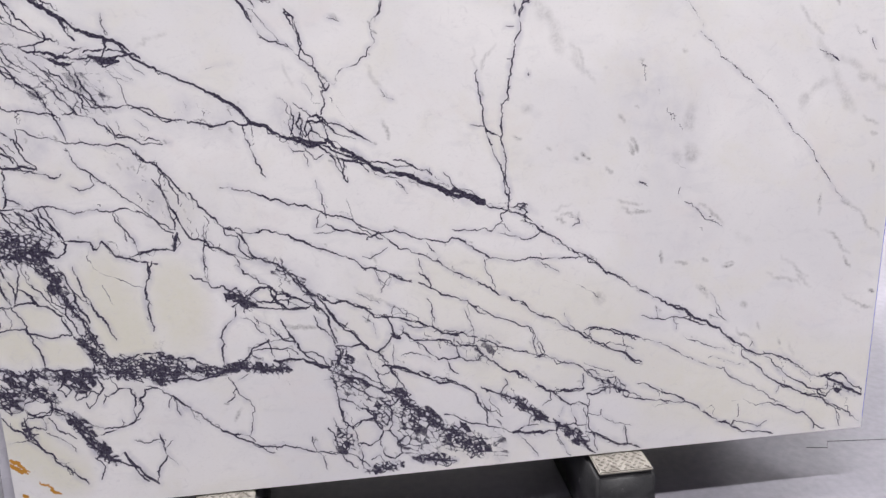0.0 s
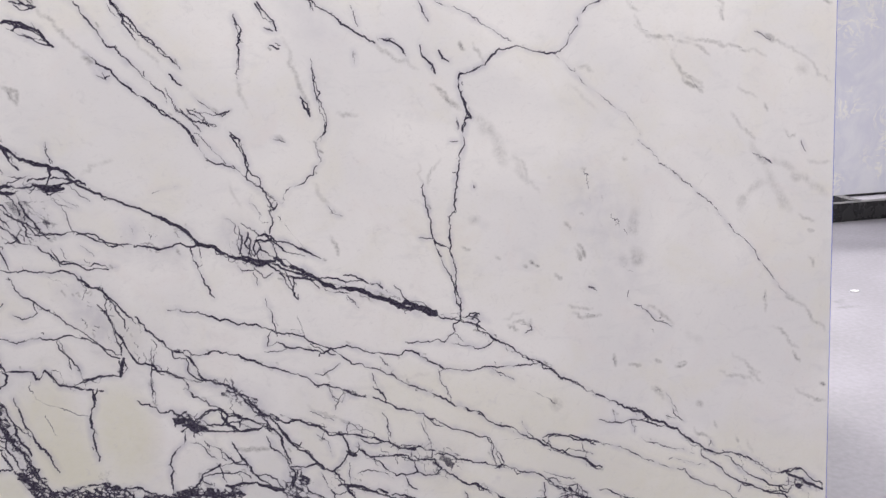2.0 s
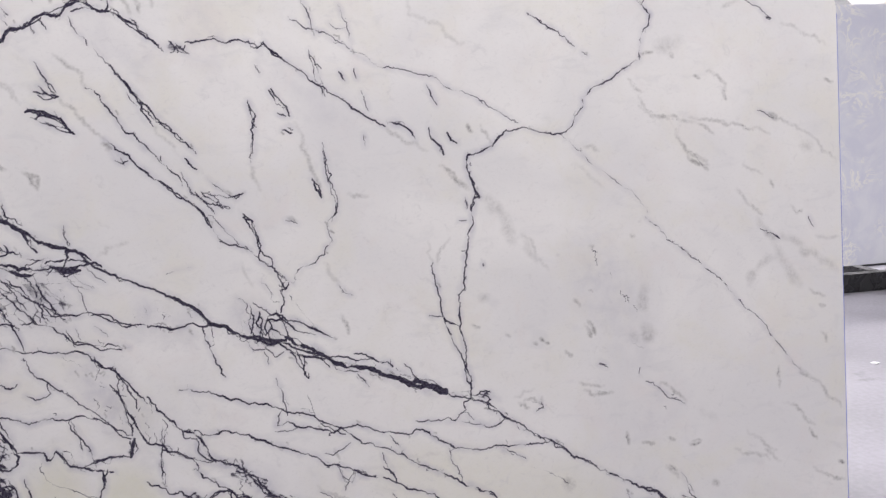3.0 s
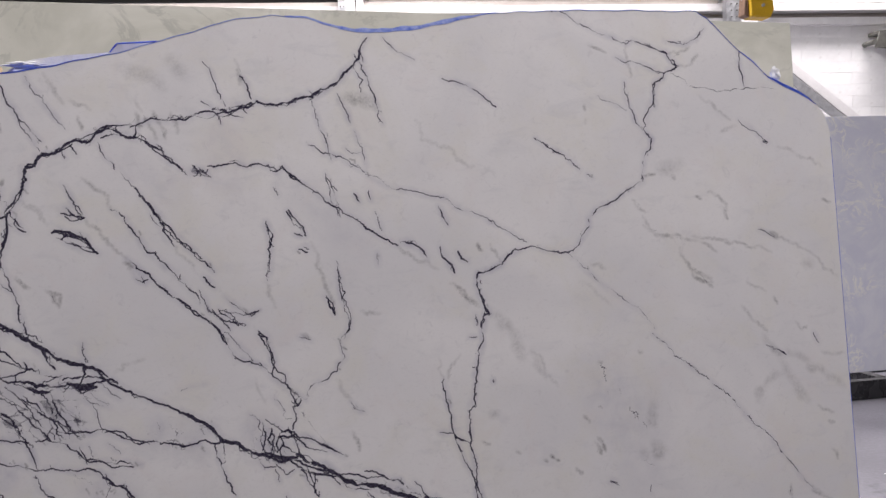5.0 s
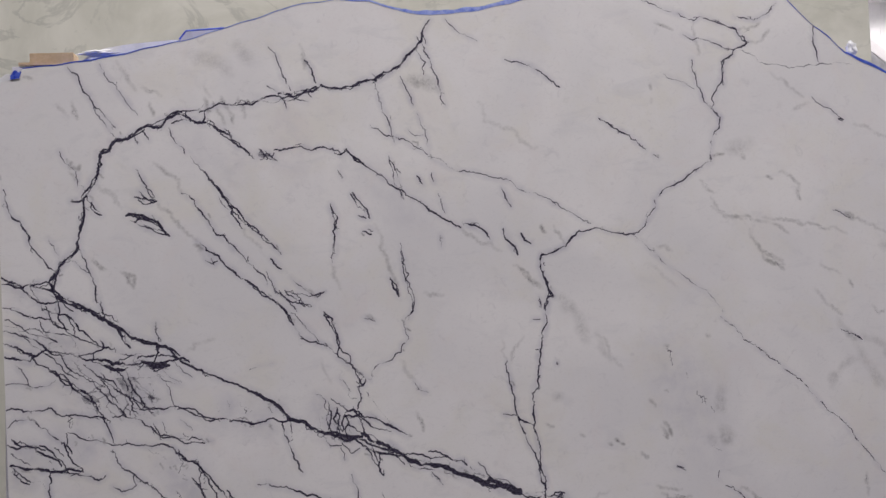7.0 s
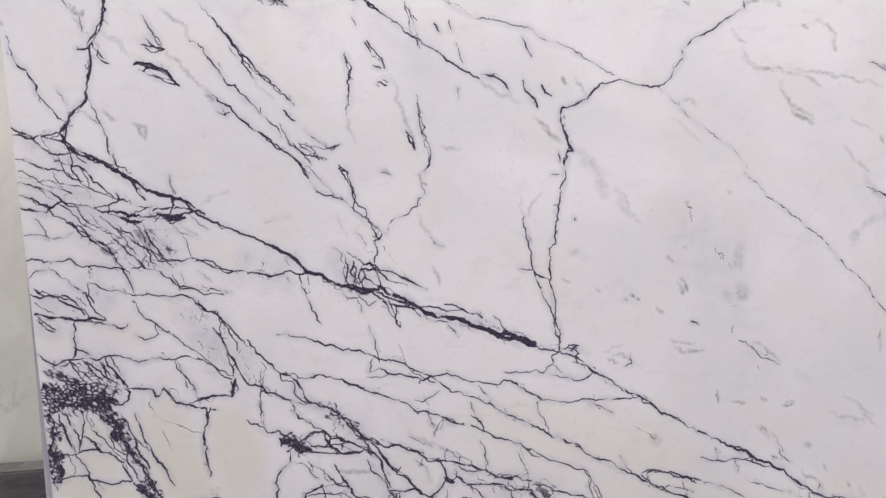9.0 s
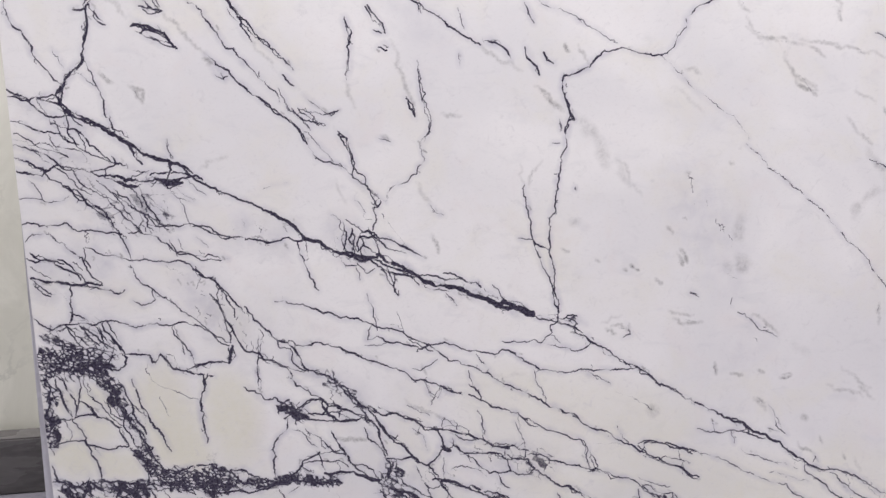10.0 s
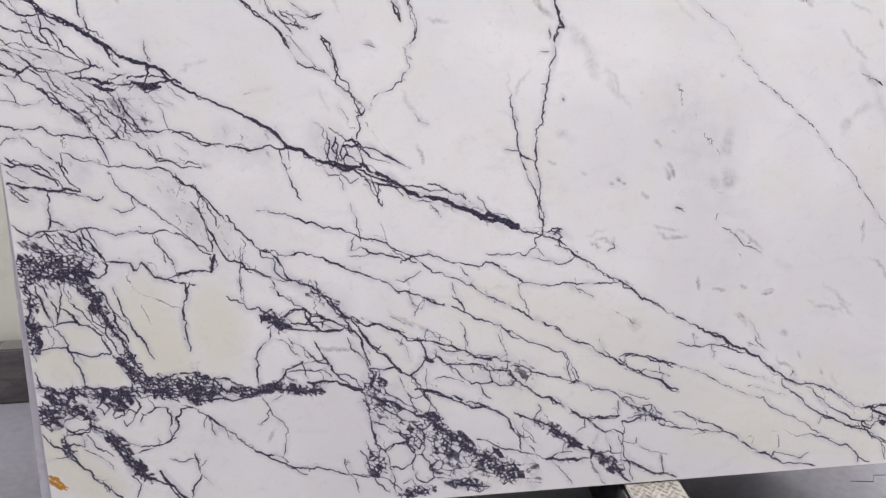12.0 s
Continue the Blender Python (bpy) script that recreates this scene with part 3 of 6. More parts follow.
trace(2.5, .7, 1378, 658, 1375, 641, 1333, 655)
trace(2.5, .5, 1476, 684, 1505, 674, 1538, 670)
trace(2.5, .8, 1384, 801, 1389, 796)
trace(2.5, .8, 1398, 792, 1402, 788)
trace(2.5, .7, 1367, 793, 1372, 789)
trace(2.5, .7, 1450, 758, 1460, 752)
trace(3, .22, 1027, 557, 1119, 551)
ochre(4, 2, 140, 21, 126, 42, 106)
cream(70, .8, 29, 217, 64, 140, 130, 82)
cream(55, .7, 38, 431, 73, 415)
cream(45, .7, 129, 404, 179, 393)
cream(40, .6, 126, 481, 89, 490)
cream(90, .75, 262, 568, 290, 470, 310, 413)
cream(80, .75, 413, 546, 429, 433)
cream(35, .6, 136, 562, 61, 560)
cream(120, .4, 1020, 500, 1250, 450, 1476, 394)
cream(110, .4, 1300, 300, 1600, 240, 1850, 200)
cream(110, .45, 1620, 130, 1850, 110, 2120, 70)
cream(90, .35, 1900, 260, 2120, 200)
cream(80, .3, 1000, 420, 1200, 350)
cream(60, .45, 1452, 244, 1709, 194, 1949, 79)
cream(60, .3, 1118, 283, 1335, 222)
vein(4, 1, 755, 466, 780, 430)
vein(3.5, 1, 1120, 347, 1163, 339, 1202, 321, 1243, 309, 1282, 294, 1316, 286, 1352, 268, 1399, 249, 1417, 233, 1452, 205, 1482, 187, 1518, 175, 1560, 153)
vein(2.5, .95, 1318, 193, 1365, 187, 1400, 190, 1399, 234)
vein(2.5, .9, 1410, 177, 1414, 134, 1418, 96, 1432, 57, 1433, 31, 1443, 10)
vein(4, 1, 1410, 177, 1447, 181, 1482, 190)
vein(2, .8, 1414, 122, 1449, 113, 1451, 128)
vein(1.6, .7, 1449, 113, 1485, 87, 1534, 74)
vein(2.5, .9, 1118, 437, 1157, 414, 1208, 393, 1252, 376, 1267, 354, 1267, 328, 1279, 297)
vein(2, .9, 1275, 328, 1293, 296)
vein(1.5, .5, 1267, 363, 1315, 357, 1362, 351)
vein(3, 1, 1236, 436, 1257, 417, 1292, 397, 1338, 373, 1385, 349, 1408, 332, 1443, 310, 1490, 289, 1527, 262, 1551, 249)
vein(2.8, .95, 1408, 332, 1414, 353, 1430, 358, 1465, 347, 1512, 334, 1553, 321)
vein(2, .8, 1443, 304, 1484, 307, 1532, 292)
vein(1.5, .7, 1014, 450, 1018, 403)
vein(1.3, .5, 1101, 444, 1115, 373)
vein(2.5, .9, 1405, 247, 1433, 238, 1439, 225, 1487, 218, 1500, 198, 1518, 188)
vein(2, .8, 1487, 218, 1482, 197)
shatter(14, .7, 1491, 187, 1521, 173)
vein(2, .9, 1516, 75, 1520, 49, 1527, 23, 1488, 26)
vein(3, .9, 1427, 70, 1469, 47, 1500, 25, 1536, 22, 1561, 7)
vein(4.5, 1, 1543, 449, 1577, 429, 1612, 412, 1654, 391, 1691, 365, 1734, 344, 1765, 330, 1785, 305, 1822, 281, 1847, 261, 1879, 246, 1929, 239, 1967, 224, 2006, 196, 2039, 171, 2077, 168, 2126, 168)
vein(5.5, 1, 1636, 399, 1673, 378, 1710, 355)
vein(2.5, .9, 1650, 365, 1692, 353, 1728, 341)
vein(2.5, .9, 1550, 380, 1596, 368, 1637, 370, 1679, 369)
vein(2, .8, 1638, 368, 1645, 335)
vein(2, .8, 1590, 401, 1596, 368)
vein(2.5, .8, 1664, 318, 1707, 298, 1744, 280, 1781, 271, 1811, 254)
vein(1.8, .7, 1740, 249, 1777, 241, 1820, 222, 1845, 217)
vein(2.5, .85, 1505, 335, 1559, 314, 1612, 296, 1655, 271, 1692, 250, 1736, 228, 1785, 215, 1810, 185, 1849, 163, 1907, 133, 1941, 104)
vein(3, .95, 1832, 262, 1833, 246, 1869, 221, 1903, 184, 1949, 155, 1988, 136, 2039, 113, 2085, 93, 2138, 58)
vein(2, .8, 1949, 155, 1941, 130)
vein(3, .95, 1898, 238, 1932, 207, 1972, 173, 2016, 150, 2063, 127, 2089, 112)
vein(3.5, .95, 1903, 99, 1954, 92, 1994, 69, 2031, 60, 2059, 31, 2094, 8)
vein(2.5, .9, 2059, 31, 2061, 11)
vein(2, .8, 1935, 97, 1947, 105, 1967, 91)
vein(4, .95, 1511, 163, 1572, 146, 1632, 135, 1687, 127, 1718, 110, 1744, 89, 1777, 61, 1814, 48, 1853, 22, 1910, 17, 1942, 8)
vein(3, .8, 1546, 192, 1589, 176, 1630, 157, 1681, 131)
vein(2.5, .9, 1817, 41, 1825, 60, 1864, 47, 1896, 34, 1920, 49)
vein(1.5, .7, 1834, 116, 1834, 69)
vein(1.5, .6, 1815, 117, 1872, 106, 1903, 99)
trace(2.5, .75, 1812, 326, 1844, 301, 1857, 292)
vein(2, .85, 1853, 269, 1858, 285, 1868, 268)
trace(2.5, .8, 1931, 286, 1939, 270)
trace(3, .3, 1963, 271, 1982, 235)
vein(2, .75, 1733, 368, 1763, 357)
vein(2, .75, 1749, 391, 1784, 347)
vein(1.5, .7, 2120, 66, 2137, 25)
vein(6, 1, 2083, 161, 2119, 143, 2155, 121, 2194, 99)
vein(3, .95, 2064, 167, 2094, 163, 2129, 167, 2148, 145, 2185, 124, 2195, 102)
vein(3, .95, 2062, 130, 2091, 127, 2089, 152)
vein(4, .9, 2062, 124, 2087, 104, 2108, 126)
shatter(22, .55, 2092, 135, 2162, 121)
vein(2, .8, 2108, 126, 2152, 92)
vein(3, .95, 1952, 149, 1999, 130, 2046, 109, 2094, 91, 2130, 65, 2169, 39, 2197, 20)
vein(2, .8, 2122, 62, 2131, 32, 2141, 10)
trace(2.5, .6, 1686, 662, 1717, 645, 1755, 610)
trace(8, .25, 1794, 582, 1831, 553)
trace(3, .45, 1921, 514, 1966, 479, 2001, 453)
trace(3, .45, 1884, 471, 1935, 453, 1981, 431)
trace(3, .5, 2032, 575, 2078, 543, 2114, 508)
trace(3, .5, 2075, 661, 2100, 635, 2148, 588, 2191, 546)
trace(2.5, .7, 2014, 671, 2012, 650)
trace(2.5, .6, 2106, 397, 2136, 375, 2178, 355, 2196, 352)
trace(2.5, .8, 1767, 503, 1776, 505, 1791, 503)
trace(2.5, .8, 2179, 405, 2195, 397)
trace(5, .7, 1825, 393, 1832, 385)
vein(2, .6, 1732, 430, 1752, 394, 1776, 350)
trace(2.5, .8, 1703, 451, 1722, 434)
trace(2.5, .5, 1868, 336, 1877, 316)
vein(4.5, 1, 225, 1508, 223, 1533, 229, 1543, 245, 1538, 248, 1553, 260, 1565, 288, 1567, 303, 1579, 332, 1594, 360, 1591, 373, 1608, 394, 1618, 418, 1610, 456, 1597, 480, 1586, 504, 1570, 523, 1551, 546, 1530, 565, 1509)
vein(4.2, 1, 225, 1513, 217, 1488, 210, 1471, 193, 1445, 181, 1428, 183, 1406, 177, 1371, 167, 1337, 164, 1317, 152, 1302)
vein(2.5, .95, 167, 1324, 182, 1295, 197, 1253, 201, 1218, 214, 1183, 219, 1165)
vein(1.8, .8, 148, 1299, 170, 1281, 188, 1265)
trace(2.5, .45, 320, 1682, 363, 1662)
trace(2.5, .65, 336, 1647, 344, 1617)
vein(2, .8, 376, 1588, 387, 1559, 408, 1538, 410, 1526)
trace(2.5, .6, 166, 1655, 176, 1615)
vein(2, .8, 298, 1572, 307, 1556)
vein(2.5, .9, 317, 1581, 331, 1561)
trace(2.5, .3, 459, 1681, 473, 1656)
trace(2.5, .5, 511, 1629, 522, 1593)
trace(11, .35, 432, 1753, 480, 1738, 519, 1711)
trace(12, .42, 535, 1774, 564, 1742)
shatter(18, .6, 575, 1519, 605, 1513)
vein(3, .95, 611, 1528, 635, 1528)
vein(4.5, 1, 627, 1659, 657, 1655, 683, 1665, 707, 1662, 726, 1678, 749, 1669, 780, 1670, 806, 1674, 828, 1684, 854, 1684, 885, 1703, 910, 1716, 930, 1740, 952, 1759, 969, 1776, 970, 1795, 990, 1826)
trace(3, .6, 682, 1774, 691, 1736, 690, 1716)
trace(9, .6, 921, 1675, 959, 1683, 980, 1672, 1001, 1666)
vein(2, .8, 970, 1795, 979, 1767)
vein(3.5, 1, 622, 1525, 652, 1530, 673, 1535, 698, 1523, 717, 1531, 743, 1525, 763, 1511, 779, 1521, 794, 1505, 816, 1488)
trace(3, .35, 1096, 1625, 1152, 1558, 1192, 1530, 1234, 1510)
vein(2.5, .9, 1390, 1576, 1419, 1555, 1464, 1532, 1503, 1497)
vein(2.2, .8, 1455, 1893, 1498, 1882, 1527, 1862, 1567, 1842, 1609, 1829, 1649, 1812, 1664, 1821, 1698, 1812, 1736, 1792)
trace(2.5, .7, 1547, 1806, 1591, 1789)
vein(2, .85, 1616, 1777, 1645, 1763, 1682, 1760, 1711, 1748, 1734, 1736)
trace(2.5, .6, 1646, 1812, 1645, 1766, 1655, 1725)
vein(2.5, .95, 1636, 1714, 1634, 1685, 1644, 1651, 1659, 1611, 1682, 1587, 1699, 1567, 1694, 1541, 1677, 1524, 1669, 1490)
vein(2, .6, 1560, 1680, 1602, 1659, 1637, 1640)
vein(2.5, .95, 1728, 1716, 1712, 1707, 1712, 1672, 1691, 1633, 1679, 1593)
trace(3, .6, 1525, 1656, 1526, 1643)
trace(3, .5, 1525, 1621, 1525, 1610)
vein(3, .95, 1693, 1809, 1729, 1795, 1753, 1789, 1769, 1759, 1781, 1751, 1749, 1739, 1742, 1724, 1720, 1713, 1711, 1684, 1712, 1648)
vein(2.2, .8, 1752, 1818, 1803, 1809, 1842, 1827, 1865, 1852)
trace(2.5, .6, 1753, 1789, 1795, 1792, 1821, 1803)
trace(2.5, .6, 1781, 1753, 1824, 1762, 1841, 1783)
vein(2.5, .9, 1770, 1771, 1786, 1753)
vein(2, .85, 1689, 1754, 1725, 1739, 1749, 1736)
vein(1.8, .6, 1761, 1736, 1807, 1703, 1847, 1696, 1888, 1685, 1932, 1691, 1971, 1696, 2034, 1696, 2060, 1691)
vein(3, .9, 1959, 1789, 1957, 1759, 1964, 1723, 1968, 1699)
trace(2.5, .4, 1837, 1677, 1884, 1637, 1920, 1612)
vein(2, .65, 1942, 1612, 1986, 1582, 2023, 1551)
vein(4, .7, 2008, 1555, 2021, 1552)
trace(3, .42, 2047, 1539, 2104, 1514, 2172, 1482)
trace(3, .35, 1886, 1578, 1932, 1598)
trace(12, .4, 1716, 1491, 1771, 1504)
vein(2.8, .95, 457, 1478, 480, 1447, 508, 1406, 535, 1371, 564, 1345, 597, 1310, 616, 1285)
vein(2.8, .95, 508, 1403, 507, 1383, 530, 1349)
trace(2.5, .5, 530, 1349, 572, 1303)
vein(2, .65, 480, 1425, 503, 1393)
vein(2.5, .95, 398, 1437, 426, 1417, 440, 1393, 458, 1364, 472, 1338, 495, 1322, 523, 1293, 556, 1254, 581, 1217)
trace(3, .5, 339, 1510, 367, 1484, 398, 1437)
vein(2.2, .85, 300, 1496, 323, 1449, 341, 1422)
vein(2.5, .9, 294, 1432, 322, 1425, 343, 1420)
vein(2, .8, 304, 1444, 322, 1425)
trace(2.5, .5, 343, 1420, 381, 1373, 428, 1325)
vein(3, .95, 428, 1325, 456, 1298, 484, 1273, 508, 1249, 535, 1229, 564, 1202, 592, 1180, 619, 1153)
shatter(14, .5, 441, 1302, 465, 1275)
vein(4.5, 1, 274, 1390, 288, 1394, 321, 1383, 344, 1374, 353, 1354, 368, 1340)
vein(2.5, .75, 283, 1379, 320, 1360, 353, 1352)
vein(2.5, .85, 201, 1425, 205, 1402, 221, 1394)
vein(2, .85, 181, 1421, 196, 1405)
trace(2.5, .6, 153, 1495, 173, 1474)
trace(3, .6, 198, 1297, 224, 1271)
trace(3, .7, 263, 1264, 283, 1228)
trace(3, .4, 212, 1463, 265, 1407)
vein(2.2, .85, 580, 1247, 592, 1221, 601, 1198, 618, 1186)
vein(3, .9, 591, 1276, 615, 1251)
vein(4, 1, 145, 1196, 181, 1185, 204, 1168, 235, 1149)
vein(3.2, 1, 793, 1502, 829, 1477, 868, 1447, 904, 1420, 945, 1392, 965, 1370, 996, 1350, 1037, 1327)
trace(3, .5, 1037, 1327, 1078, 1290, 1132, 1266)
vein(2.5, .95, 735, 1397, 749, 1363, 742, 1321, 738, 1285, 732, 1260)
trace(3, .4, 731, 1255, 733, 1229, 749, 1197)
vein(3, .8, 817, 1334, 829, 1328)
trace(3, .5, 833, 1344, 859, 1259, 878, 1206, 884, 1174)
vein(2.5, .8, 863, 1214, 878, 1200, 882, 1179)
vein(2.2, .9, 892, 1277, 896, 1247, 899, 1210, 914, 1183, 917, 1151, 908, 1130, 900, 1115)
vein(2, .8, 761, 1479, 768, 1458)
vein(2, .85, 975, 1460, 979, 1438)
vein(2, .85, 988, 1407, 995, 1380)
vein(3.5, 1, 608, 1169, 622, 1153, 636, 1121)
vein(2.5, .9, 609, 1189, 638, 1167, 645, 1151)
vein(2.5, .9, 624, 1199, 658, 1171, 679, 1162)
vein(2, .85, 635, 1229, 678, 1191, 693, 1182, 708, 1194)
vein(2.5, .8, 706, 1143, 726, 1131, 729, 1115)
trace(2.5, .6, 803, 1134, 823, 1122)
vein(3.2, 1, 1368, 1310, 1347, 1305, 1306, 1291, 1288, 1269, 1254, 1256, 1228, 1252, 1224, 1225, 1233, 1192, 1245, 1164, 1250, 1153, 1239, 1151, 1226, 1122)
vein(2.5, .9, 1225, 1219, 1236, 1186, 1244, 1156)
vein(2.5, .85, 1368, 1310, 1403, 1297, 1437, 1290, 1472, 1294, 1492, 1319, 1517, 1351, 1516, 1374, 1538, 1393, 1574, 1409, 1604, 1426, 1635, 1445, 1667, 1458, 1669, 1490)
trace(2.5, .6, 1668, 1473, 1701, 1477)
vein(2, .6, 1455, 1290, 1482, 1269, 1515, 1235, 1543, 1208, 1581, 1178, 1615, 1151, 1644, 1130, 1671, 1089)
vein(2.5, .9, 1483, 1512, 1503, 1494)
vein(2, .85, 1520, 1482, 1534, 1474)
trace(3, .7, 1159, 1231, 1196, 1194, 1226, 1170)
trace(2.5, .5, 1263, 1320, 1289, 1275)
trace(2.5, .6, 1636, 1415, 1667, 1383)
trace(2.5, .5, 1660, 1371, 1699, 1321)
trace(4, .55, 1517, 1256, 1552, 1246)
trace(8, .3, 1254, 1161, 1296, 1117, 1326, 1047)
vein(2.5, .85, 1217, 1149, 1220, 1127)
trace(3, .25, 1485, 1217, 1524, 1187, 1562, 1152)
trace(2.5, .6, 1660, 1349, 1707, 1321, 1737, 1314)
trace(2.5, .5, 1707, 1321, 1784, 1306, 1810, 1301)
trace(2.5, .55, 1791, 1315, 1840, 1310, 1889, 1293, 1921, 1295, 1962, 1279, 2009, 1265)
trace(2.5, .5, 1815, 1299, 1856, 1272)
trace(3.5, .6, 1755, 1288, 1779, 1235, 1809, 1218, 1838, 1196)
trace(2.5, .55, 1932, 1192, 1985, 1166)
trace(4, .8, 2007, 1315, 2028, 1302)
trace(2.5, .4, 1985, 1327, 2060, 1292, 2156, 1216, 2193, 1193)
trace(10, .35, 2103, 1234, 2119, 1228)
trace(3, .5, 1843, 1427, 1879, 1404, 1892, 1377)
trace(2.5, .7, 1808, 1417, 1823, 1410)
trace(2.5, .6, 2165, 1398, 2190, 1389)
trace(3, .5, 1947, 1090, 1980, 1062)
trace(3, .35, 1914, 1132, 1947, 1090)
trace(3, .6, 2006, 1150, 2014, 1132)
trace(4, .5, 1746, 1476, 1753, 1464)
trace(3, .5, 2062, 1083, 2079, 1061, 2093, 1069)
vein(2.2, .65, 1665, 1078, 1700, 1051, 1732, 1012, 1790, 967, 1830, 933, 1860, 911, 1894, 871, 1927, 829, 1962, 802, 1996, 753, 2036, 701, 2077, 652)
trace(6, .5, 1970, 1056, 1993, 1020, 2023, 1001)
vein(2.5, .75, 2011, 1011, 2026, 1001)
trace(6, .42, 2030, 1012, 2090, 963, 2139, 942, 2188, 907)
trace(8, .4, 2009, 990, 2032, 953, 2060, 902, 2083, 877)
trace(6, .4, 2032, 953, 1980, 942, 1946, 916, 1938, 888)
trace(3, .6, 2108, 863, 2150, 843)
trace(3, .5, 2135, 822, 2151, 817)
trace(3, .5, 2136, 753, 2153, 723)
vein(2, .85, 2111, 1051, 2125, 1024)
trace(4, .35, 2131, 1000, 2196, 993)
trace(9, .35, 1656, 907, 1651, 872)
trace(9, .35, 1647, 810, 1674, 790)
vein(2, .55, 1636, 708, 1632, 691)
trace(2.5, .7, 2015, 672, 2010, 647)
trace(3, .6, 2074, 652, 2100, 641)
trace(3, .35, 1349, 1057, 1411, 966)
trace(2.5, .7, 1475, 890, 1486, 873)
trace(3, .7, 1504, 835, 1516, 820, 1522, 800)
vein(2.5, .75, 1530, 728, 1547, 721)
trace(3, .8, 1444, 766, 1457, 751)
trace(2.5, .8, 1380, 803, 1387, 800)
trace(2.5, .8, 1394, 792, 1399, 788)
trace(2.5, .8, 1364, 794, 1370, 789)
trace(8, .7, 1243, 914, 1252, 913)
trace(3, .8, 1253, 998, 1252, 989)
trace(3, .7, 1625, 1037, 1634, 1033)
trace(3, .7, 1517, 1017, 1527, 1016)
trace(3, .5, 1297, 822, 1306, 815)
trace(3, .6, 1216, 851, 1232, 843)
trace(8, .3, 1621, 792, 1629, 777)
trace(3, .6, -8, 1503, 6, 1485)
vein(3, .95, 12, 1461, 14, 1436, 27, 1401, 46, 1385, 55, 1367, 64, 1335, 94, 1294, 117, 1272)
vein(7, 1, 175, 1373, 167, 1324, 140, 1298, 127, 1286, 116, 1257, 110, 1227)
vein(5, 1, 117, 1271, 101, 1249, 63, 1244)
vein(5, 1, 114, 1266, 104, 1245, 110, 1227)
vein(4.5, 1, -8, 1269, 21, 1253, 46, 1239, 95, 1234, 112, 1224, 132, 1204, 157, 1193, 186, 1179, 207, 1162, 227, 1147, 261, 1129, 293, 1106, 332, 1093)
vein(6, 1, 214, 1056, 257, 1043)
trace(3, .6, 133, 1648, 150, 1630)
trace(3, .6, 168, 1642, 175, 1617)
trace(2.5, .7, 152, 1521, 174, 1502, 178, 1511)
vein(2, .6, 103, 1349, 114, 1330, 128, 1301)
trace(3, .6, 54, 1710, 83, 1708)
ochre(4.5, 1, 134, 14, 118, 37, 102)
ochre(5, 60, 78, 82, 62, 103, 41)
ochre(4, 19, 48, 28, 41)
cream(40, .7, 9, 207, 33, 160)
bloom(90, .28, 1524, 990, 1613, 868, 1632, 758)
bloom(60, .25, 1725, 642, 1658, 559)
bloom(60, .3, 119, 907, 146, 887)
bloom(50, .35, 390, 839, 430, 733)
bloom(60, .3, 490, 691, 549, 634)
bloom(50, .35, 661, 552, 712, 514)
bloom(50, .35, 1146, 174, 1175, 117)
bloom(40, .4, 838, 303, 865, 272)
bloom(40, .3, 1034, 364, 1048, 333)
bloom(40, .35, 299, 299, 311, 269)
bloom(90, .3, 1529, 951, 1569, 893)
bloom(60, .25, 637, 1585, 670, 1453)
bloom(60, .25, 812, 1475, 938, 1351)
bloom(60, .22, 414, 1564, 509, 1484)
shatter(60, .3, 83, 724, 154, 708)
shatter(60, .28, 1062, 362, 1175, 309)
# the slanting net of the upper left part, and the sparse veins above it
vein(3, .9, 2, 1250, 31, 1240, 59, 1222, 75, 1206, 105, 1202, 129, 1203, 151, 1181)
vein(2, .9, 61, 1241, 71, 1222, 83, 1205, 85, 1188)
vein(2.5, .9, 101, 1224, 117, 1207, 120, 1176, 124, 1157, 140, 1140)
vein(2.5, .9, 2, 1197, 31, 1187, 60, 1173, 83, 1172, 112, 1158, 134, 1138, 151, 1125, 180, 1111, 203, 1095)
vein(2.5, .9, 85, 1188, 108, 1179, 138, 1173, 154, 1156, 164, 1137, 187, 1117, 209, 1097, 239, 1089, 277, 1074)
vein(2.5, .9, 5, 1170, 34, 1156, 56, 1136, 85, 1128, 114, 1114)
vein(4, 1, -3, 1145, 26, 1140, 55, 1127, 77, 1114, 94, 1097, 111, 1092, 141, 1088, 158, 1078)
vein(3.5, 1, 0, 1118, 29, 1109, 51, 1093, 68, 1086, 82, 1097, 96, 1097)
vein(4, 1, 2, 1089, 26, 1082, 55, 1074, 66, 1086)
vein(2.5, .9, 38, 1137, 59, 1111, 87, 1091, 109, 1071, 125, 1051, 154, 1030)
vein(2.5, .9, 94, 1097, 127, 1070, 149, 1043, 183, 1022, 213, 1008)
vein(3, 1, 62, 1080, 84, 1063, 107, 1050, 128, 1019, 151, 1005, 181, 997)
vein(3, 1, 95, 1050, 124, 1041, 152, 1011, 169, 998, 185, 978, 196, 958)
vein(3, .9, 106, 1046, 135, 1025, 145, 1009, 174, 985, 195, 948)
vein(2, .8, 1, 1027, 32, 1027, 67, 1016, 91, 1018, 108, 1029)
vein(2, .85, 24, 1069, 40, 1049, 50, 1024)
vein(2.5, .9, 159, 1081, 190, 1085, 188, 1066, 217, 1052, 246, 1038, 257, 1018, 262, 997)
vein(3, .9, 190, 1085, 215, 1096, 207, 1112)
vein(2.5, .9, 204, 1040, 232, 1020, 248, 993, 272, 979, 295, 958, 315, 943)
vein(2.5, .9, 264, 1024, 274, 998, 290, 971, 315, 951)
vein(2.5, .9, 194, 1009, 222, 975, 245, 955, 257, 939)
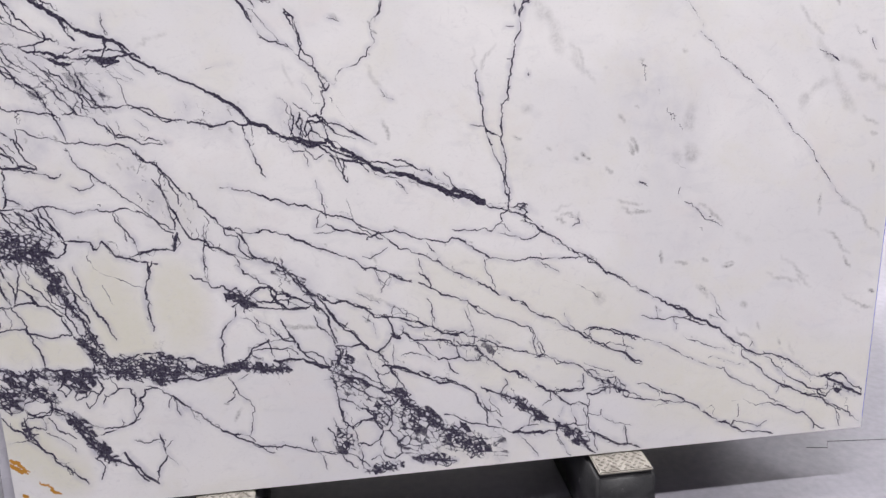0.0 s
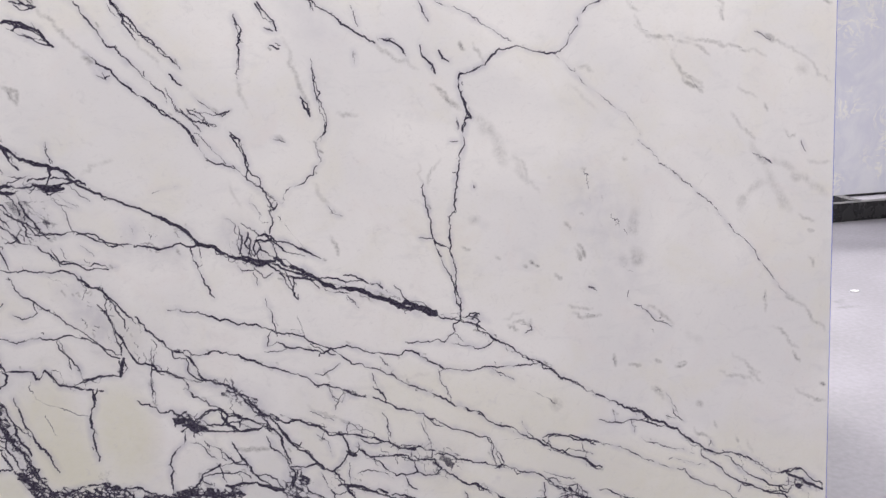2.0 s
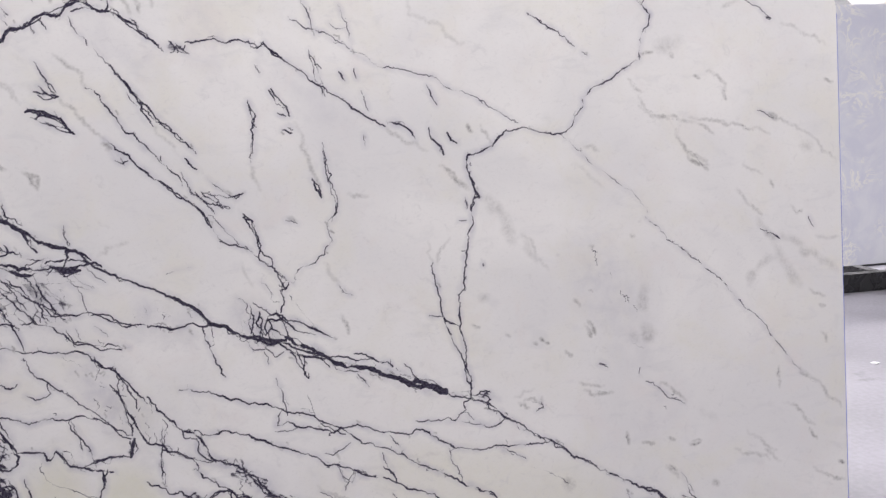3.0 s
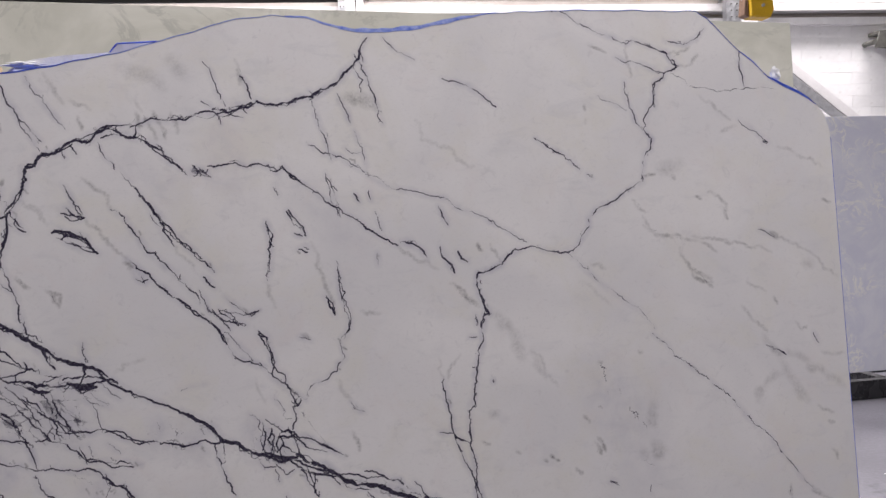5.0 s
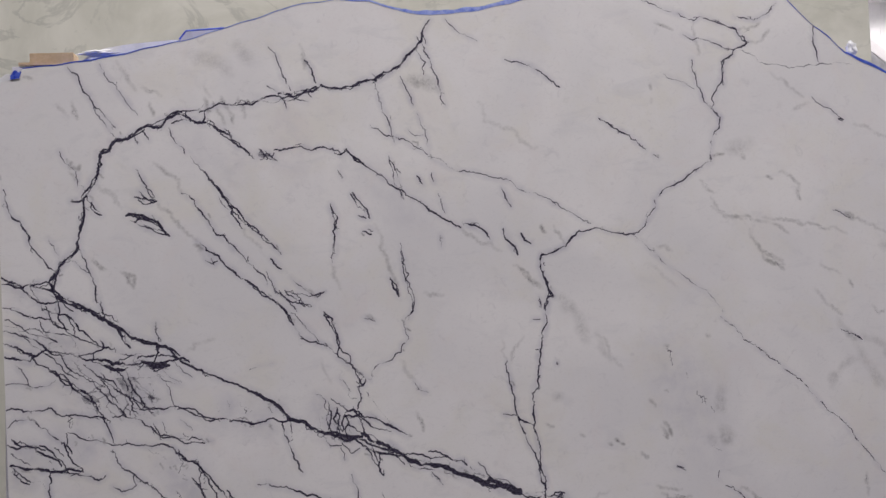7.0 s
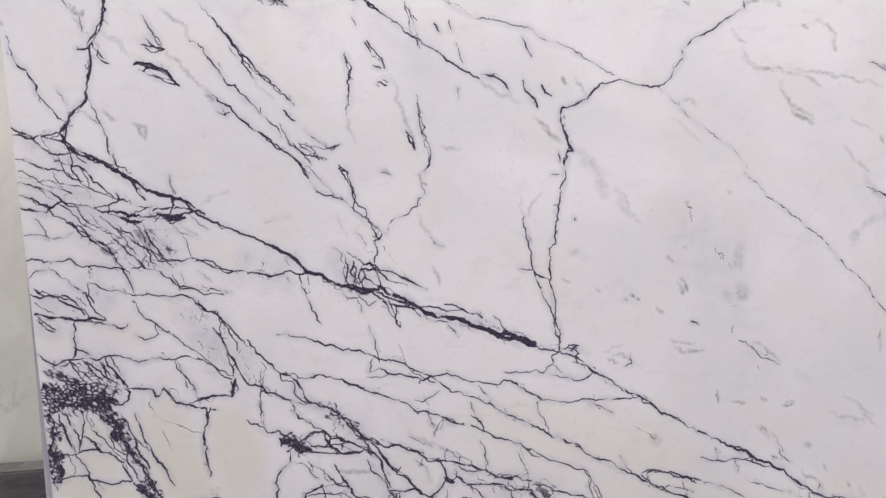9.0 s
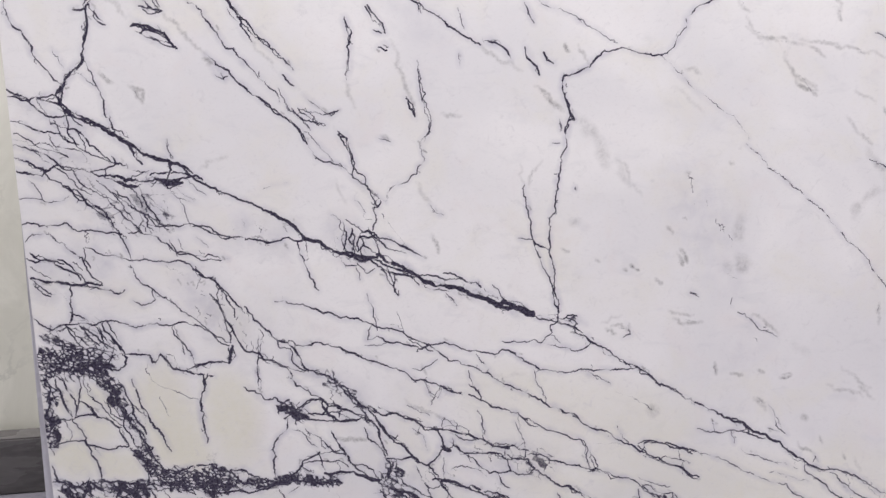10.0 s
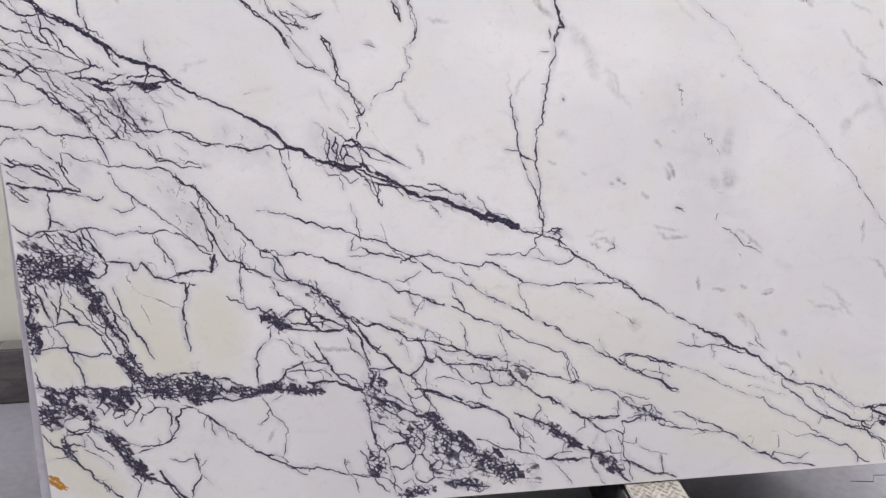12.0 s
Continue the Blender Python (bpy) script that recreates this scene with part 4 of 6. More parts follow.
vein(2, .9, 169, 1061, 191, 1041, 213, 1014, 235, 981, 265, 941)
vein(2, .8, 140, 1075, 173, 1036, 194, 1009)
vein(2.5, .9, 274, 998, 268, 979, 288, 952, 325, 950)
vein(3, 1, 1, 970, 20, 972, 37, 965, 68, 966, 98, 968, 109, 954, 146, 951, 188, 943, 212, 938)
vein(2.5, 1, 196, 958, 207, 944, 216, 918, 226, 885, 231, 876)
vein(2.5, 1, 47, 948, 70, 930, 98, 906, 121, 889, 130, 859, 147, 838, 159, 823)
vein(2, .9, 3, 931, 17, 946, 47, 948)
vein(4, 1, -1, 893, 22, 885, 53, 886, 76, 869, 105, 854, 113, 839)
vein(5, 1, 6, 848, 36, 839, 66, 837, 90, 829, 115, 827, 154, 825)
vein(3, 1, 115, 827, 157, 815, 193, 802, 207, 811)
vein(2.5, .9, 5, 835, 27, 814, 44, 805)
vein(3, 1, 90, 829, 86, 790, 85, 751, 79, 742)
vein(2.5, .9, 126, 911, 127, 885, 137, 865)
vein(2.5, .9, 130, 913, 159, 896, 195, 890, 221, 879)
vein(3, 1, 221, 879, 256, 879, 306, 869, 355, 861, 373, 843, 403, 828, 420, 800, 436, 766, 446, 732)
vein(2.5, 1, 224, 866, 234, 839, 257, 818, 280, 796, 310, 775, 327, 754, 351, 739, 380, 710, 411, 687, 435, 665)
vein(2, .9, 269, 810, 273, 784, 240, 773, 222, 785)
vein(2.5, .9, 225, 941, 274, 934, 309, 912, 332, 885, 363, 883, 387, 868, 425, 866)
vein(2.5, .9, 313, 955, 338, 949, 369, 954, 400, 945, 430, 924, 461, 913)
vein(2.5, .9, 367, 856, 375, 829, 365, 804)
vein(3, .9, 409, 827, 411, 774, 421, 734, 432, 679)
vein(2.5, 1, 2, 757, 19, 739, 42, 728, 68, 739, 106, 740, 136, 734, 175, 742, 199, 734, 223, 721, 268, 729, 318, 728, 349, 719, 386, 703, 428, 666)
vein(2.5, 1, 124, 739, 146, 707, 157, 678)
vein(3, 1, 149, 737, 170, 699, 187, 663)
vein(2.5, .9, 68, 739, 90, 711, 114, 687)
vein(3, 1, 10, 717, 39, 695, 75, 686, 102, 677)
vein(2, .9, 305, 726, 321, 687, 326, 652)
vein(2.2, .9, 346, 1010, 354, 980, 364, 953)
vein(5, 1, 159, 1081, 200, 1070, 230, 1058, 273, 1053, 310, 1056, 347, 1054, 379, 1060)
vein(8, 1, 295, 1060, 322, 1050, 349, 1054)
vein(3, 1, 379, 1060, 355, 1070, 324, 1072, 286, 1067)
vein(3, 1, 326, 1101, 332, 1077, 322, 1058)
vein(3, 1, 379, 1067, 350, 1089, 325, 1084)
vein(4.5, 1, 224, 1154, 249, 1126, 271, 1092)
vein(2, .8, 330, 1147, 328, 1122, 339, 1100)
vein(2.5, .9, 92, 1196, 103, 1165, 118, 1145)
vein(2, .8, 132, 1176, 148, 1150, 154, 1122)
vein(2, .8, 4, 1157, 38, 1143, 69, 1148, 97, 1128)
vein(2, .8, 230, 1055, 249, 1067, 277, 1074, 312, 1079)
vein(2, .8, 360, 1057, 383, 1034, 404, 1017)
vein(2, .8, 334, 1046, 356, 1019, 377, 1001)
shatter(70, .22, 38, 1143, 106, 1102, 162, 1049)
shatter(60, .25, 113, 1052, 181, 997, 214, 957)
shatter(70, .27, 221, 1033, 278, 979, 313, 951)
shatter(50, .25, 46, 1217, 103, 1189, 161, 1162)
bloom(50, .5, 86, 1141, 141, 1088, 197, 1034)
bloom(45, .6, 262, 1005, 295, 965)
bloom(40, .7, 132, 898, 147, 877, 155, 864)
bloom(36, .7, 34, 876, 69, 863, 98, 848)
bloom(30, .6, 22, 821, 41, 810)
bloom(40, .5, 109, 1183, 139, 1185)
vein(2.5, .9, 159, 1735, 187, 1693, 204, 1667, 215, 1641, 238, 1615, 258, 1593)
vein(2, .8, 210, 1654, 232, 1609, 255, 1572)
vein(2.2, .9, 228, 1739, 242, 1711, 276, 1665, 309, 1619)
trace(3, .5, 267, 1746, 290, 1710, 307, 1677)
vein(3, .9, 322, 1593, 347, 1599, 372, 1611, 390, 1624, 409, 1626, 446, 1626)
vein(3, .9, 383, 1598, 414, 1606, 451, 1596)
vein(2, .9, 609, 1770, 627, 1743, 638, 1704, 656, 1666)
vein(2.5, .9, 691, 1736, 706, 1716, 715, 1682)
vein(2.5, .9, 602, 1678, 624, 1664, 649, 1657)
vein(4, 1, 585, 1648, 636, 1648, 675, 1656, 714, 1673)
vein(2, .9, 636, 1647, 644, 1624)
vein(2, .9, 655, 1650, 693, 1639)
vein(2, .8, 685, 1660, 703, 1649)
trace(3, .6, 460, 1655, 466, 1621)
trace(3, .6, 497, 1656, 511, 1627)
trace(3, .6, 535, 1653, 548, 1605)
trace(3, .6, 486, 1628, 502, 1591)
vein(2.8, .9, 458, 1600, 482, 1582, 506, 1560, 530, 1538, 550, 1527)
vein(2.5, .8, 135, 1542, 146, 1516, 169, 1496, 174, 1456)
vein(3.5, .9, 582, 1518, 599, 1520, 607, 1509, 618, 1502)
vein(2, .9, 590, 1526, 605, 1512, 611, 1522)
vein(2.2, .9, 958, 1786, 970, 1766, 982, 1738, 988, 1711, 1000, 1690, 1005, 1663, 1017, 1620)
trace(6, .8, 932, 1685, 966, 1677, 985, 1667, 1001, 1656)
vein(3, .9, 913, 1692, 925, 1664, 934, 1644, 940, 1622)
vein(2, .8, 950, 1759, 975, 1725, 969, 1695)
vein(2, .8, 1028, 1827, 1060, 1792, 1102, 1772)
vein(3, 1, 1167, 1726, 1228, 1707, 1262, 1685, 1297, 1655)
vein(2.2, .9, 840, 1572, 872, 1551, 912, 1543, 944, 1520, 968, 1504)
vein(2, .85, 969, 1499, 1028, 1465, 1076, 1457, 1129, 1441, 1163, 1433, 1196, 1405, 1244, 1389, 1305, 1352, 1354, 1321)
vein(2, .9, 852, 1679, 863, 1632, 880, 1585, 891, 1535)
vein(2, .8, 948, 1603, 966, 1562, 972, 1520)
vein(2.4, .8, 926, 1563, 939, 1549, 960, 1551)
vein(2.2, .8, 876, 1504, 888, 1471, 899, 1437, 906, 1400)
vein(3, .9, 787, 1421, 805, 1394, 824, 1359)
vein(3, .9, 1140, 1417, 1161, 1371)
vein(4, 1, 1139, 1319, 1155, 1284, 1171, 1255)
vein(3.5, 1, 1182, 1306, 1190, 1289, 1204, 1280)
trace(3, .8, 1232, 1323, 1241, 1306)
vein(2, .8, 940, 1455, 953, 1433)
vein(2, .8, 892, 1297, 900, 1244, 904, 1201)
vein(4, 1, 1042, 1337, 1068, 1332, 1095, 1314, 1106, 1295)
vein(2.6, .9, 847, 1700, 862, 1689, 876, 1697)
vein(4, 1, 446, 1621, 478, 1633, 515, 1636, 565, 1635, 590, 1648)
vein(3, .9, 456, 1626, 458, 1609, 452, 1595)
vein(4.5, 1, 155, 1428, 179, 1430, 188, 1451, 200, 1464, 217, 1497, 221, 1532, 242, 1538, 251, 1560, 285, 1566, 322, 1586)
vein(2.5, .9, 179, 1433, 191, 1439, 202, 1419, 217, 1400)
vein(3, .9, 279, 1391, 309, 1387, 332, 1373, 352, 1357)
vein(2.5, .9, 279, 1397, 300, 1380, 321, 1384)
vein(2.5, .9, 302, 1425, 318, 1414, 343, 1421)
vein(2, .8, 418, 1533, 453, 1480, 482, 1440, 506, 1407)
vein(2.6, .9, 453, 1484, 474, 1453, 497, 1417, 511, 1393, 513, 1378)
vein(2, .9, 499, 1402, 529, 1367, 559, 1342, 590, 1317)
vein(6, 1, 702, 874, 740, 858, 772, 850, 817, 827, 872, 806)
vein(3, 1, 706, 940, 712, 907, 704, 877)
vein(3, 1, 726, 925, 717, 900, 736, 869)
vein(3, 1, 743, 911, 763, 918, 783, 896, 807, 873, 848, 860)
vein(3, 1, 748, 884, 770, 867, 806, 854, 831, 833)
vein(2.5, 1, 736, 869, 752, 884, 743, 909)
vein(2.5, .9, 801, 828, 815, 793, 818, 770)
vein(2.5, .9, 817, 832, 849, 811, 874, 783)
vein(9, 1, 924, 782, 987, 761, 1033, 742, 1087, 724, 1145, 698)
vein(2.5, 1, 876, 805, 935, 792, 975, 792)
vein(2.5, .9, 1028, 765, 1054, 743, 1087, 734, 1134, 707)
shatter(24, .5, 705, 885, 740, 861, 766, 859)
vein(2.5, .9, 1199, 681, 1230, 681, 1250, 667, 1240, 654)
vein(2.5, .9, 1202, 673, 1236, 661, 1263, 643)
vein(2.2, .9, 486, 911, 461, 918, 429, 918, 405, 932, 369, 947)
vein(3, 1, 372, 1060, 387, 1062, 399, 1051)
bloom(60, .6, 692, 914, 741, 872)
bloom(60, .5, 487, 927, 588, 908)
bloom(60, .6, 364, 817, 442, 678)
vein(2.4, .9, 45, 714, 72, 693, 114, 681, 150, 675)
vein(2.4, .9, 97, 743, 115, 713, 139, 685)
vein(2.4, .9, 128, 742, 148, 708, 165, 679)
vein(2.4, .9, 158, 744, 173, 714, 190, 680)
vein(2.2, .9, 49, 726, 72, 732, 106, 717, 125, 696)
vein(2.2, .9, 426, 661, 432, 640, 425, 625, 440, 640, 436, 660)
vein(6, 1, 434, 659, 429, 641, 425, 625)
vein(2, .8, 496, 691, 493, 637, 487, 597, 492, 555)
vein(2, .8, 1260, 372, 1272, 348, 1267, 326, 1278, 300)
vein(2.2, .9, 1272, 341, 1290, 317, 1296, 299)
vein(2.6, .9, 1397, 352, 1416, 360, 1448, 352, 1493, 334, 1538, 315)
vein(3, 1, 1398, 347, 1420, 323, 1457, 306, 1509, 284, 1555, 253)
vein(2, .8, 1400, 264, 1437, 246, 1482, 233)
vein(2.4, .9, 1408, 240, 1445, 211, 1483, 196, 1513, 178)
shatter(30, .55, 1453, 201, 1516, 175)
vein(2, .8, 1424, 185, 1468, 194, 1498, 187)
vein(2, .8, 1105, 448, 1119, 429, 1147, 416)
vein(1.8, .7, 1001, 468, 1014, 424, 1023, 365)
vein(1.8, .7, 1091, 434, 1108, 401, 1116, 359)
vein(1.8, .7, 1346, 403, 1361, 369, 1376, 353)
vein(2, .8, 910, 601, 886, 586, 849, 582)
vein(2, .8, 877, 547, 887, 525, 907, 507, 917, 533)
vein(2, .8, 983, 569, 991, 540, 1009, 511)
vein(2.2, .9, 905, 457, 919, 453, 914, 423)
vein(2, .8, 919, 453, 946, 432, 980, 418)
vein(1.8, .7, 832, 493, 858, 477, 885, 464)
vein(3, .9, 275, 1391, 302, 1388, 330, 1381, 346, 1368, 358, 1346)
vein(2.4, .9, 312, 1369, 333, 1353, 361, 1342)
vein(2.4, .9, 292, 1400, 304, 1384, 292, 1376)
vein(2, .8, 301, 1495, 320, 1458, 340, 1428)
vein(2.4, .9, 301, 1429, 323, 1425, 340, 1421)
vein(2, .8, 307, 1441, 323, 1425)
trace(3, .8, 421, 1316, 439, 1307, 430, 1303)
vein(2.4, .8, 445, 1280, 458, 1272, 472, 1277)
vein(2, .8, 458, 1287, 464, 1268)
vein(2.4, .9, 730, 1389, 741, 1364, 740, 1320, 732, 1276)
vein(2.6, .9, 782, 1418, 793, 1399, 799, 1385)
vein(2.6, .9, 797, 1367, 816, 1359)
vein(2.6, .9, 806, 1329, 826, 1321)
vein(2.2, .8, 755, 1475, 765, 1455)
vein(2.2, .8, 875, 1503, 885, 1465, 895, 1427, 902, 1401)
vein(2.4, .8, 940, 1453, 950, 1436)
vein(2, .85, 995, 1398, 1001, 1364)
vein(2, .85, 988, 1311, 989, 1283)
vein(3, .9, 867, 1212, 878, 1186, 882, 1172)
vein(2.2, .9, 607, 1202, 629, 1176, 664, 1161)
vein(2.2, .9, 648, 1193, 672, 1185, 691, 1187, 710, 1193)
vein(3, .9, 706, 1139, 722, 1113, 733, 1087, 738, 1060)
vein(2, .85, 798, 1127, 824, 1118)
vein(2, .8, 326, 1143, 330, 1121, 335, 1101)
trace(3, .6, 258, 1264, 273, 1240, 284, 1226)
vein(2, .8, 1976, 1326, 2022, 1306)
vein(2, .8, 1974, 1029, 1997, 1017, 2029, 999)
vein(2.2, .8, 1649, 670, 1681, 652, 1718, 620, 1751, 602)
vein(1.8, .7, 1528, 725, 1551, 714)
trace(3, .8, 1496, 826, 1511, 795)
trace(3, .8, 1593, 547, 1597, 517)
trace(3, .8, 1633, 517, 1664, 510)
trace(3, .8, 1760, 498, 1788, 499)
trace(3, .7, 1704, 520, 1719, 513)
trace(3, .7, 1488, 665, 1561, 651)
vein(2, .8, 1372, 657, 1381, 632, 1363, 626)
trace(3, .8, 1320, 650, 1344, 635)
trace(8, .5, 1651, 889, 1655, 852)
trace(8, .5, 1649, 791, 1665, 774)
trace(3, .7, 2008, 655, 2015, 616)
trace(3, .7, 2097, 500, 2118, 470)
trace(4, .6, 1970, 459, 2010, 423)
trace(4, .6, 1695, 449, 1726, 414)
trace(3, .8, 1781, 1233, 1818, 1201, 1837, 1184)
trace(3, .7, 1884, 1381, 1892, 1356)
# the broken ground of the lower part
shatter(52.5, 1, 14, 663, 54, 648, 98, 651, 147, 656)
shatter(30, .9, 77, 636, 115, 644, 145, 636)
vein(3, 1, 156, 645, 167, 660, 185, 663, 197, 653, 192, 636, 175, 624, 160, 628, 156, 645)
shatter(18.75, .9, 13, 656, 14, 610, 15, 543, 14, 488, 9, 444)
shatter(25, .72, 101, 629, 141, 603, 162, 568, 178, 533, 191, 498, 207, 468)
shatter(27.5, .72, 207, 468, 215, 420, 230, 387, 246, 361)
vein(3.5, 1, 121, 641, 153, 595, 165, 547, 186, 505, 208, 476, 233, 418, 256, 367)
vein(3, 1, 157, 582, 176, 533, 174, 492, 193, 456, 209, 406, 225, 362)
vein(4.5, 1, 34, 613, 44, 568, 52, 541, 62, 522)
vein(3, 1, 35, 622, 58, 583, 73, 560, 70, 523)
vein(3, 1, 86, 603, 81, 559, 70, 523)
vein(2.5, .9, 94, 605, 111, 564, 133, 536, 154, 507, 172, 492)
vein(4, 1, 80, 559, 108, 537, 118, 516, 148, 505, 165, 487)
vein(3, .9, 68, 519, 100, 524, 118, 515)
vein(2.5, .9, 106, 618, 148, 575, 154, 548, 168, 513)
vein(2, .9, 135, 556, 150, 521, 185, 500)
vein(4, 1, 165, 487, 174, 457, 182, 441)
vein(2.5, .9, 61, 515, 77, 491, 86, 464, 96, 442)
vein(3, 1, 14, 488, 14, 450, 48, 464, 80, 463, 85, 456, 115, 443, 152, 438, 179, 440)
vein(3, 1, 85, 456, 100, 420, 112, 391, 113, 367)
vein(2, .8, 43, 514, 57, 486, 51, 465)
vein(2, .8, 28, 501, 33, 480, 19, 454)
vein(2, .8, 18, 515, 43, 517, 68, 516)
vein(2, .8, 102, 444, 116, 423)
vein(4.5, 1, 5, 406, 13, 370, 41, 357, 71, 345, 89, 326)
vein(2, .9, 84, 375, 85, 358, 99, 345)
vein(6, 1, 113, 364, 130, 355, 155, 356, 174, 349, 206, 345, 220, 348)
vein(3, 1, 184, 436, 200, 421, 216, 398, 220, 348)
shatter(16.25, .8, 4, 364, 46, 346, 110, 353)
shatter(30, .95, 109, 346, 133, 332, 160, 335, 184, 325, 218, 340)
shatter(42.5, 1, 1, 300, 24, 297, 37, 278)
shatter(27.5, .8, 43, 325, 79, 305, 108, 310, 128, 290)
vein(3.5, 1, 51, 266, 63, 285, 90, 296, 112, 281, 116, 261, 97, 247, 65, 251, 51, 266)
vein(2.5, .9, 12, 332, 25, 308, 4, 318)
vein(3, 1, 27, 348, 43, 324, 68, 322, 76, 337)
vein(3, 1, 131, 309, 148, 289, 163, 306, 145, 325, 131, 309)
shatter(22.5, .85, 118, 259, 148, 240, 171, 211, 189, 180, 211, 140, 237, 114)
vein(5, 1, 118, 262, 149, 245, 172, 217, 188, 186, 210, 146, 235, 117, 250, 110)
vein(4, 1, 119, 256, 159, 219, 179, 174, 215, 127, 253, 107)
vein(7, 1, 261, 133, 279, 100, 302, 67, 330, 42)
vein(3, 1, 250, 110, 278, 95, 308, 51)
vein(2.5, 1, 167, 287, 175, 301, 187, 312, 198, 307, 193, 285, 172, 277, 167, 287)
vein(2.5, 1, 195, 285, 205, 299, 221, 290, 212, 269, 196, 256, 190, 271)
vein(2.5, 1, 229, 261, 238, 282, 266, 299, 292, 297, 300, 277, 293, 241, 297, 219, 283, 208, 256, 200, 225, 200)
vein(3, 1, 297, 219, 317, 247, 311, 269, 324, 290, 353, 294)
vein(2.5, .9, 225, 200, 197, 212, 178, 228)
vein(2, .9, 264, 221, 263, 199)
vein(3, .9, 205, 186, 235, 191, 265, 199, 290, 209, 307, 219)
vein(2.5, .9, 225, 345, 236, 325, 252, 331, 265, 299)
vein(2.5, .9, 225, 345, 253, 340, 284, 344, 301, 321, 323, 309)
vein(3, .9, 219, 286, 234, 304, 223, 326, 199, 318)
vein(2, .9, 252, 331, 288, 325, 328, 330)
vein(4, 1, -5, 257, 22, 218, 46, 202, 63, 178, 80, 160, 103, 130, 127, 111, 150, 81, 170, 59)
vein(3.5, 1, 49, 245, 57, 196, 74, 168)
vein(2.5, 1, 43, 228, 58, 245, 90, 242, 94, 212, 68, 220, 48, 213)
vein(2.5, .9, 103, 241, 124, 203, 157, 181)
vein(2, .8, 92, 205, 110, 193, 128, 180, 154, 145)
vein(1.6, .7, 102, 123, 134, 120)
shatter(15, .7, 46, 227, 68, 182)
vein(1.6, .7, 5, 183, 44, 187, 63, 181)
vein(2.2, .9, 192, 127, 212, 98, 200, 68)
vein(3, .9, 346, 173, 353, 147, 358, 116, 338, 87, 329, 49)
vein(2, .8, 358, 116, 380, 88)
vein(2, .8, 356, 137, 373, 154)
vein(2, .8, 285, 164, 317, 153, 345, 159)
vein(3.2, 1, 171, 604, 191, 553, 197, 518, 217, 486, 223, 467)
vein(3, 1, 203, 602, 212, 572, 223, 530, 241, 488, 261, 459, 276, 420)
vein(2, .9, 192, 552, 213, 523, 231, 510)
vein(2, .9, 209, 585, 218, 530, 223, 492)
vein(4, 1, 162, 697, 192, 664, 228, 658, 249, 654, 253, 637, 264, 643, 272, 656, 285, 642, 299, 618, 330, 610, 354, 602, 386, 596)
vein(3, 1, 331, 616, 356, 622, 385, 628)
vein(1.5, .6, 246, 650, 236, 618, 247, 594, 276, 575, 312, 559, 355, 539)
vein(2, .5, 262, 555, 273, 524, 281, 506)
vein(3.2, 1, 363, 600, 365, 563, 352, 536, 354, 494, 357, 459, 360, 435)
vein(2.5, .9, 374, 603, 369, 576)
shatter(37.5, .95, 250, 358, 291, 352, 343, 345, 381, 337, 427, 328)
vein(4, 1, 248, 366, 286, 369, 320, 381, 346, 382)
vein(4.5, 1, 333, 383, 366, 381, 390, 362, 436, 362, 461, 345, 500, 328, 526, 326)
vein(4, 1, 290, 343, 328, 326, 365, 306, 419, 311, 472, 308, 515, 321)
shatter(15, .8, 427, 330, 473, 321, 507, 322)
vein(3, 1, 410, 361, 427, 333, 459, 324)
shatter(18.75, 1, 513, 323, 554, 333, 580, 324, 620, 318, 661, 318)
vein(6, 1, 510, 322, 553, 329, 582, 322, 627, 316, 658, 320)
vein(5, 1, 537, 330, 568, 352, 578, 373, 597, 379, 619, 392)
vein(7, 1, 628, 338, 648, 335, 675, 338, 698, 336)
vein(4.5, 1, 698, 336, 729, 319, 758, 308)
vein(3, 1, 576, 366, 588, 348, 610, 329, 633, 319)
vein(2, .8, 518, 305, 533, 274, 548, 251, 568, 227, 564, 175, 557, 148)
vein(2.4, .9, 533, 274, 528, 253, 509, 239)
vein(2, .8, 512, 316, 529, 288, 541, 255)
vein(2, .8, 535, 293, 565, 309)
vein(3.6, 1, 325, 302, 357, 292, 382, 271, 400, 255, 425, 231, 450, 207, 488, 173, 520, 151, 546, 134, 579, 117, 634, 111, 689, 96, 731, 85, 775, 76)
vein(3, 1, 514, 158, 535, 154, 567, 131)
vein(2, .8, 546, 134, 592, 104, 613, 94)
vein(2, .9, 388, 271, 400, 218)
vein(2, .9, 386, 271, 375, 239)
vein(2, .8, 425, 231, 443, 192)
vein(2.6, 1, 705, 128, 723, 77, 737, 34)
trace(3, .6, 542, 222, 524, 190)
vein(3.2, 1, 551, 482, 546, 454, 524, 434, 510, 407, 510, 371, 515, 324)
vein(2.4, .9, 556, 454, 582, 445, 593, 423, 615, 404)
shatter(27.5, .75, 530, 521, 565, 497, 586, 486)
vein(3.2, 1, 586, 505, 607, 521, 633, 522, 646, 504, 632, 484, 598, 489)
vein(4, 1, 626, 522, 644, 490, 659, 467)
vein(4, 1, 584, 483, 616, 471, 656, 467, 696, 466, 723, 471, 765, 457)
vein(2.5, 1, 631, 484, 664, 489, 696, 469)
vein(3, 1, 645, 504, 678, 495, 710, 479, 739, 472)
vein(2.2, .9, 659, 515, 678, 494, 670, 475)
vein(3, 1, 648, 443, 660, 418, 678, 388, 690, 359, 716, 335, 758, 310)
vein(2.5, .9, 589, 452, 626, 421, 651, 390, 680, 380)
trace(3, .7, 660, 421, 693, 420, 740, 416)
vein(3, 1, 728, 445, 753, 405, 775, 370)
vein(2.5, .9, 576, 366, 623, 370, 663, 368, 685, 349)
vein(2.2, .9, 611, 396, 623, 363, 630, 345)
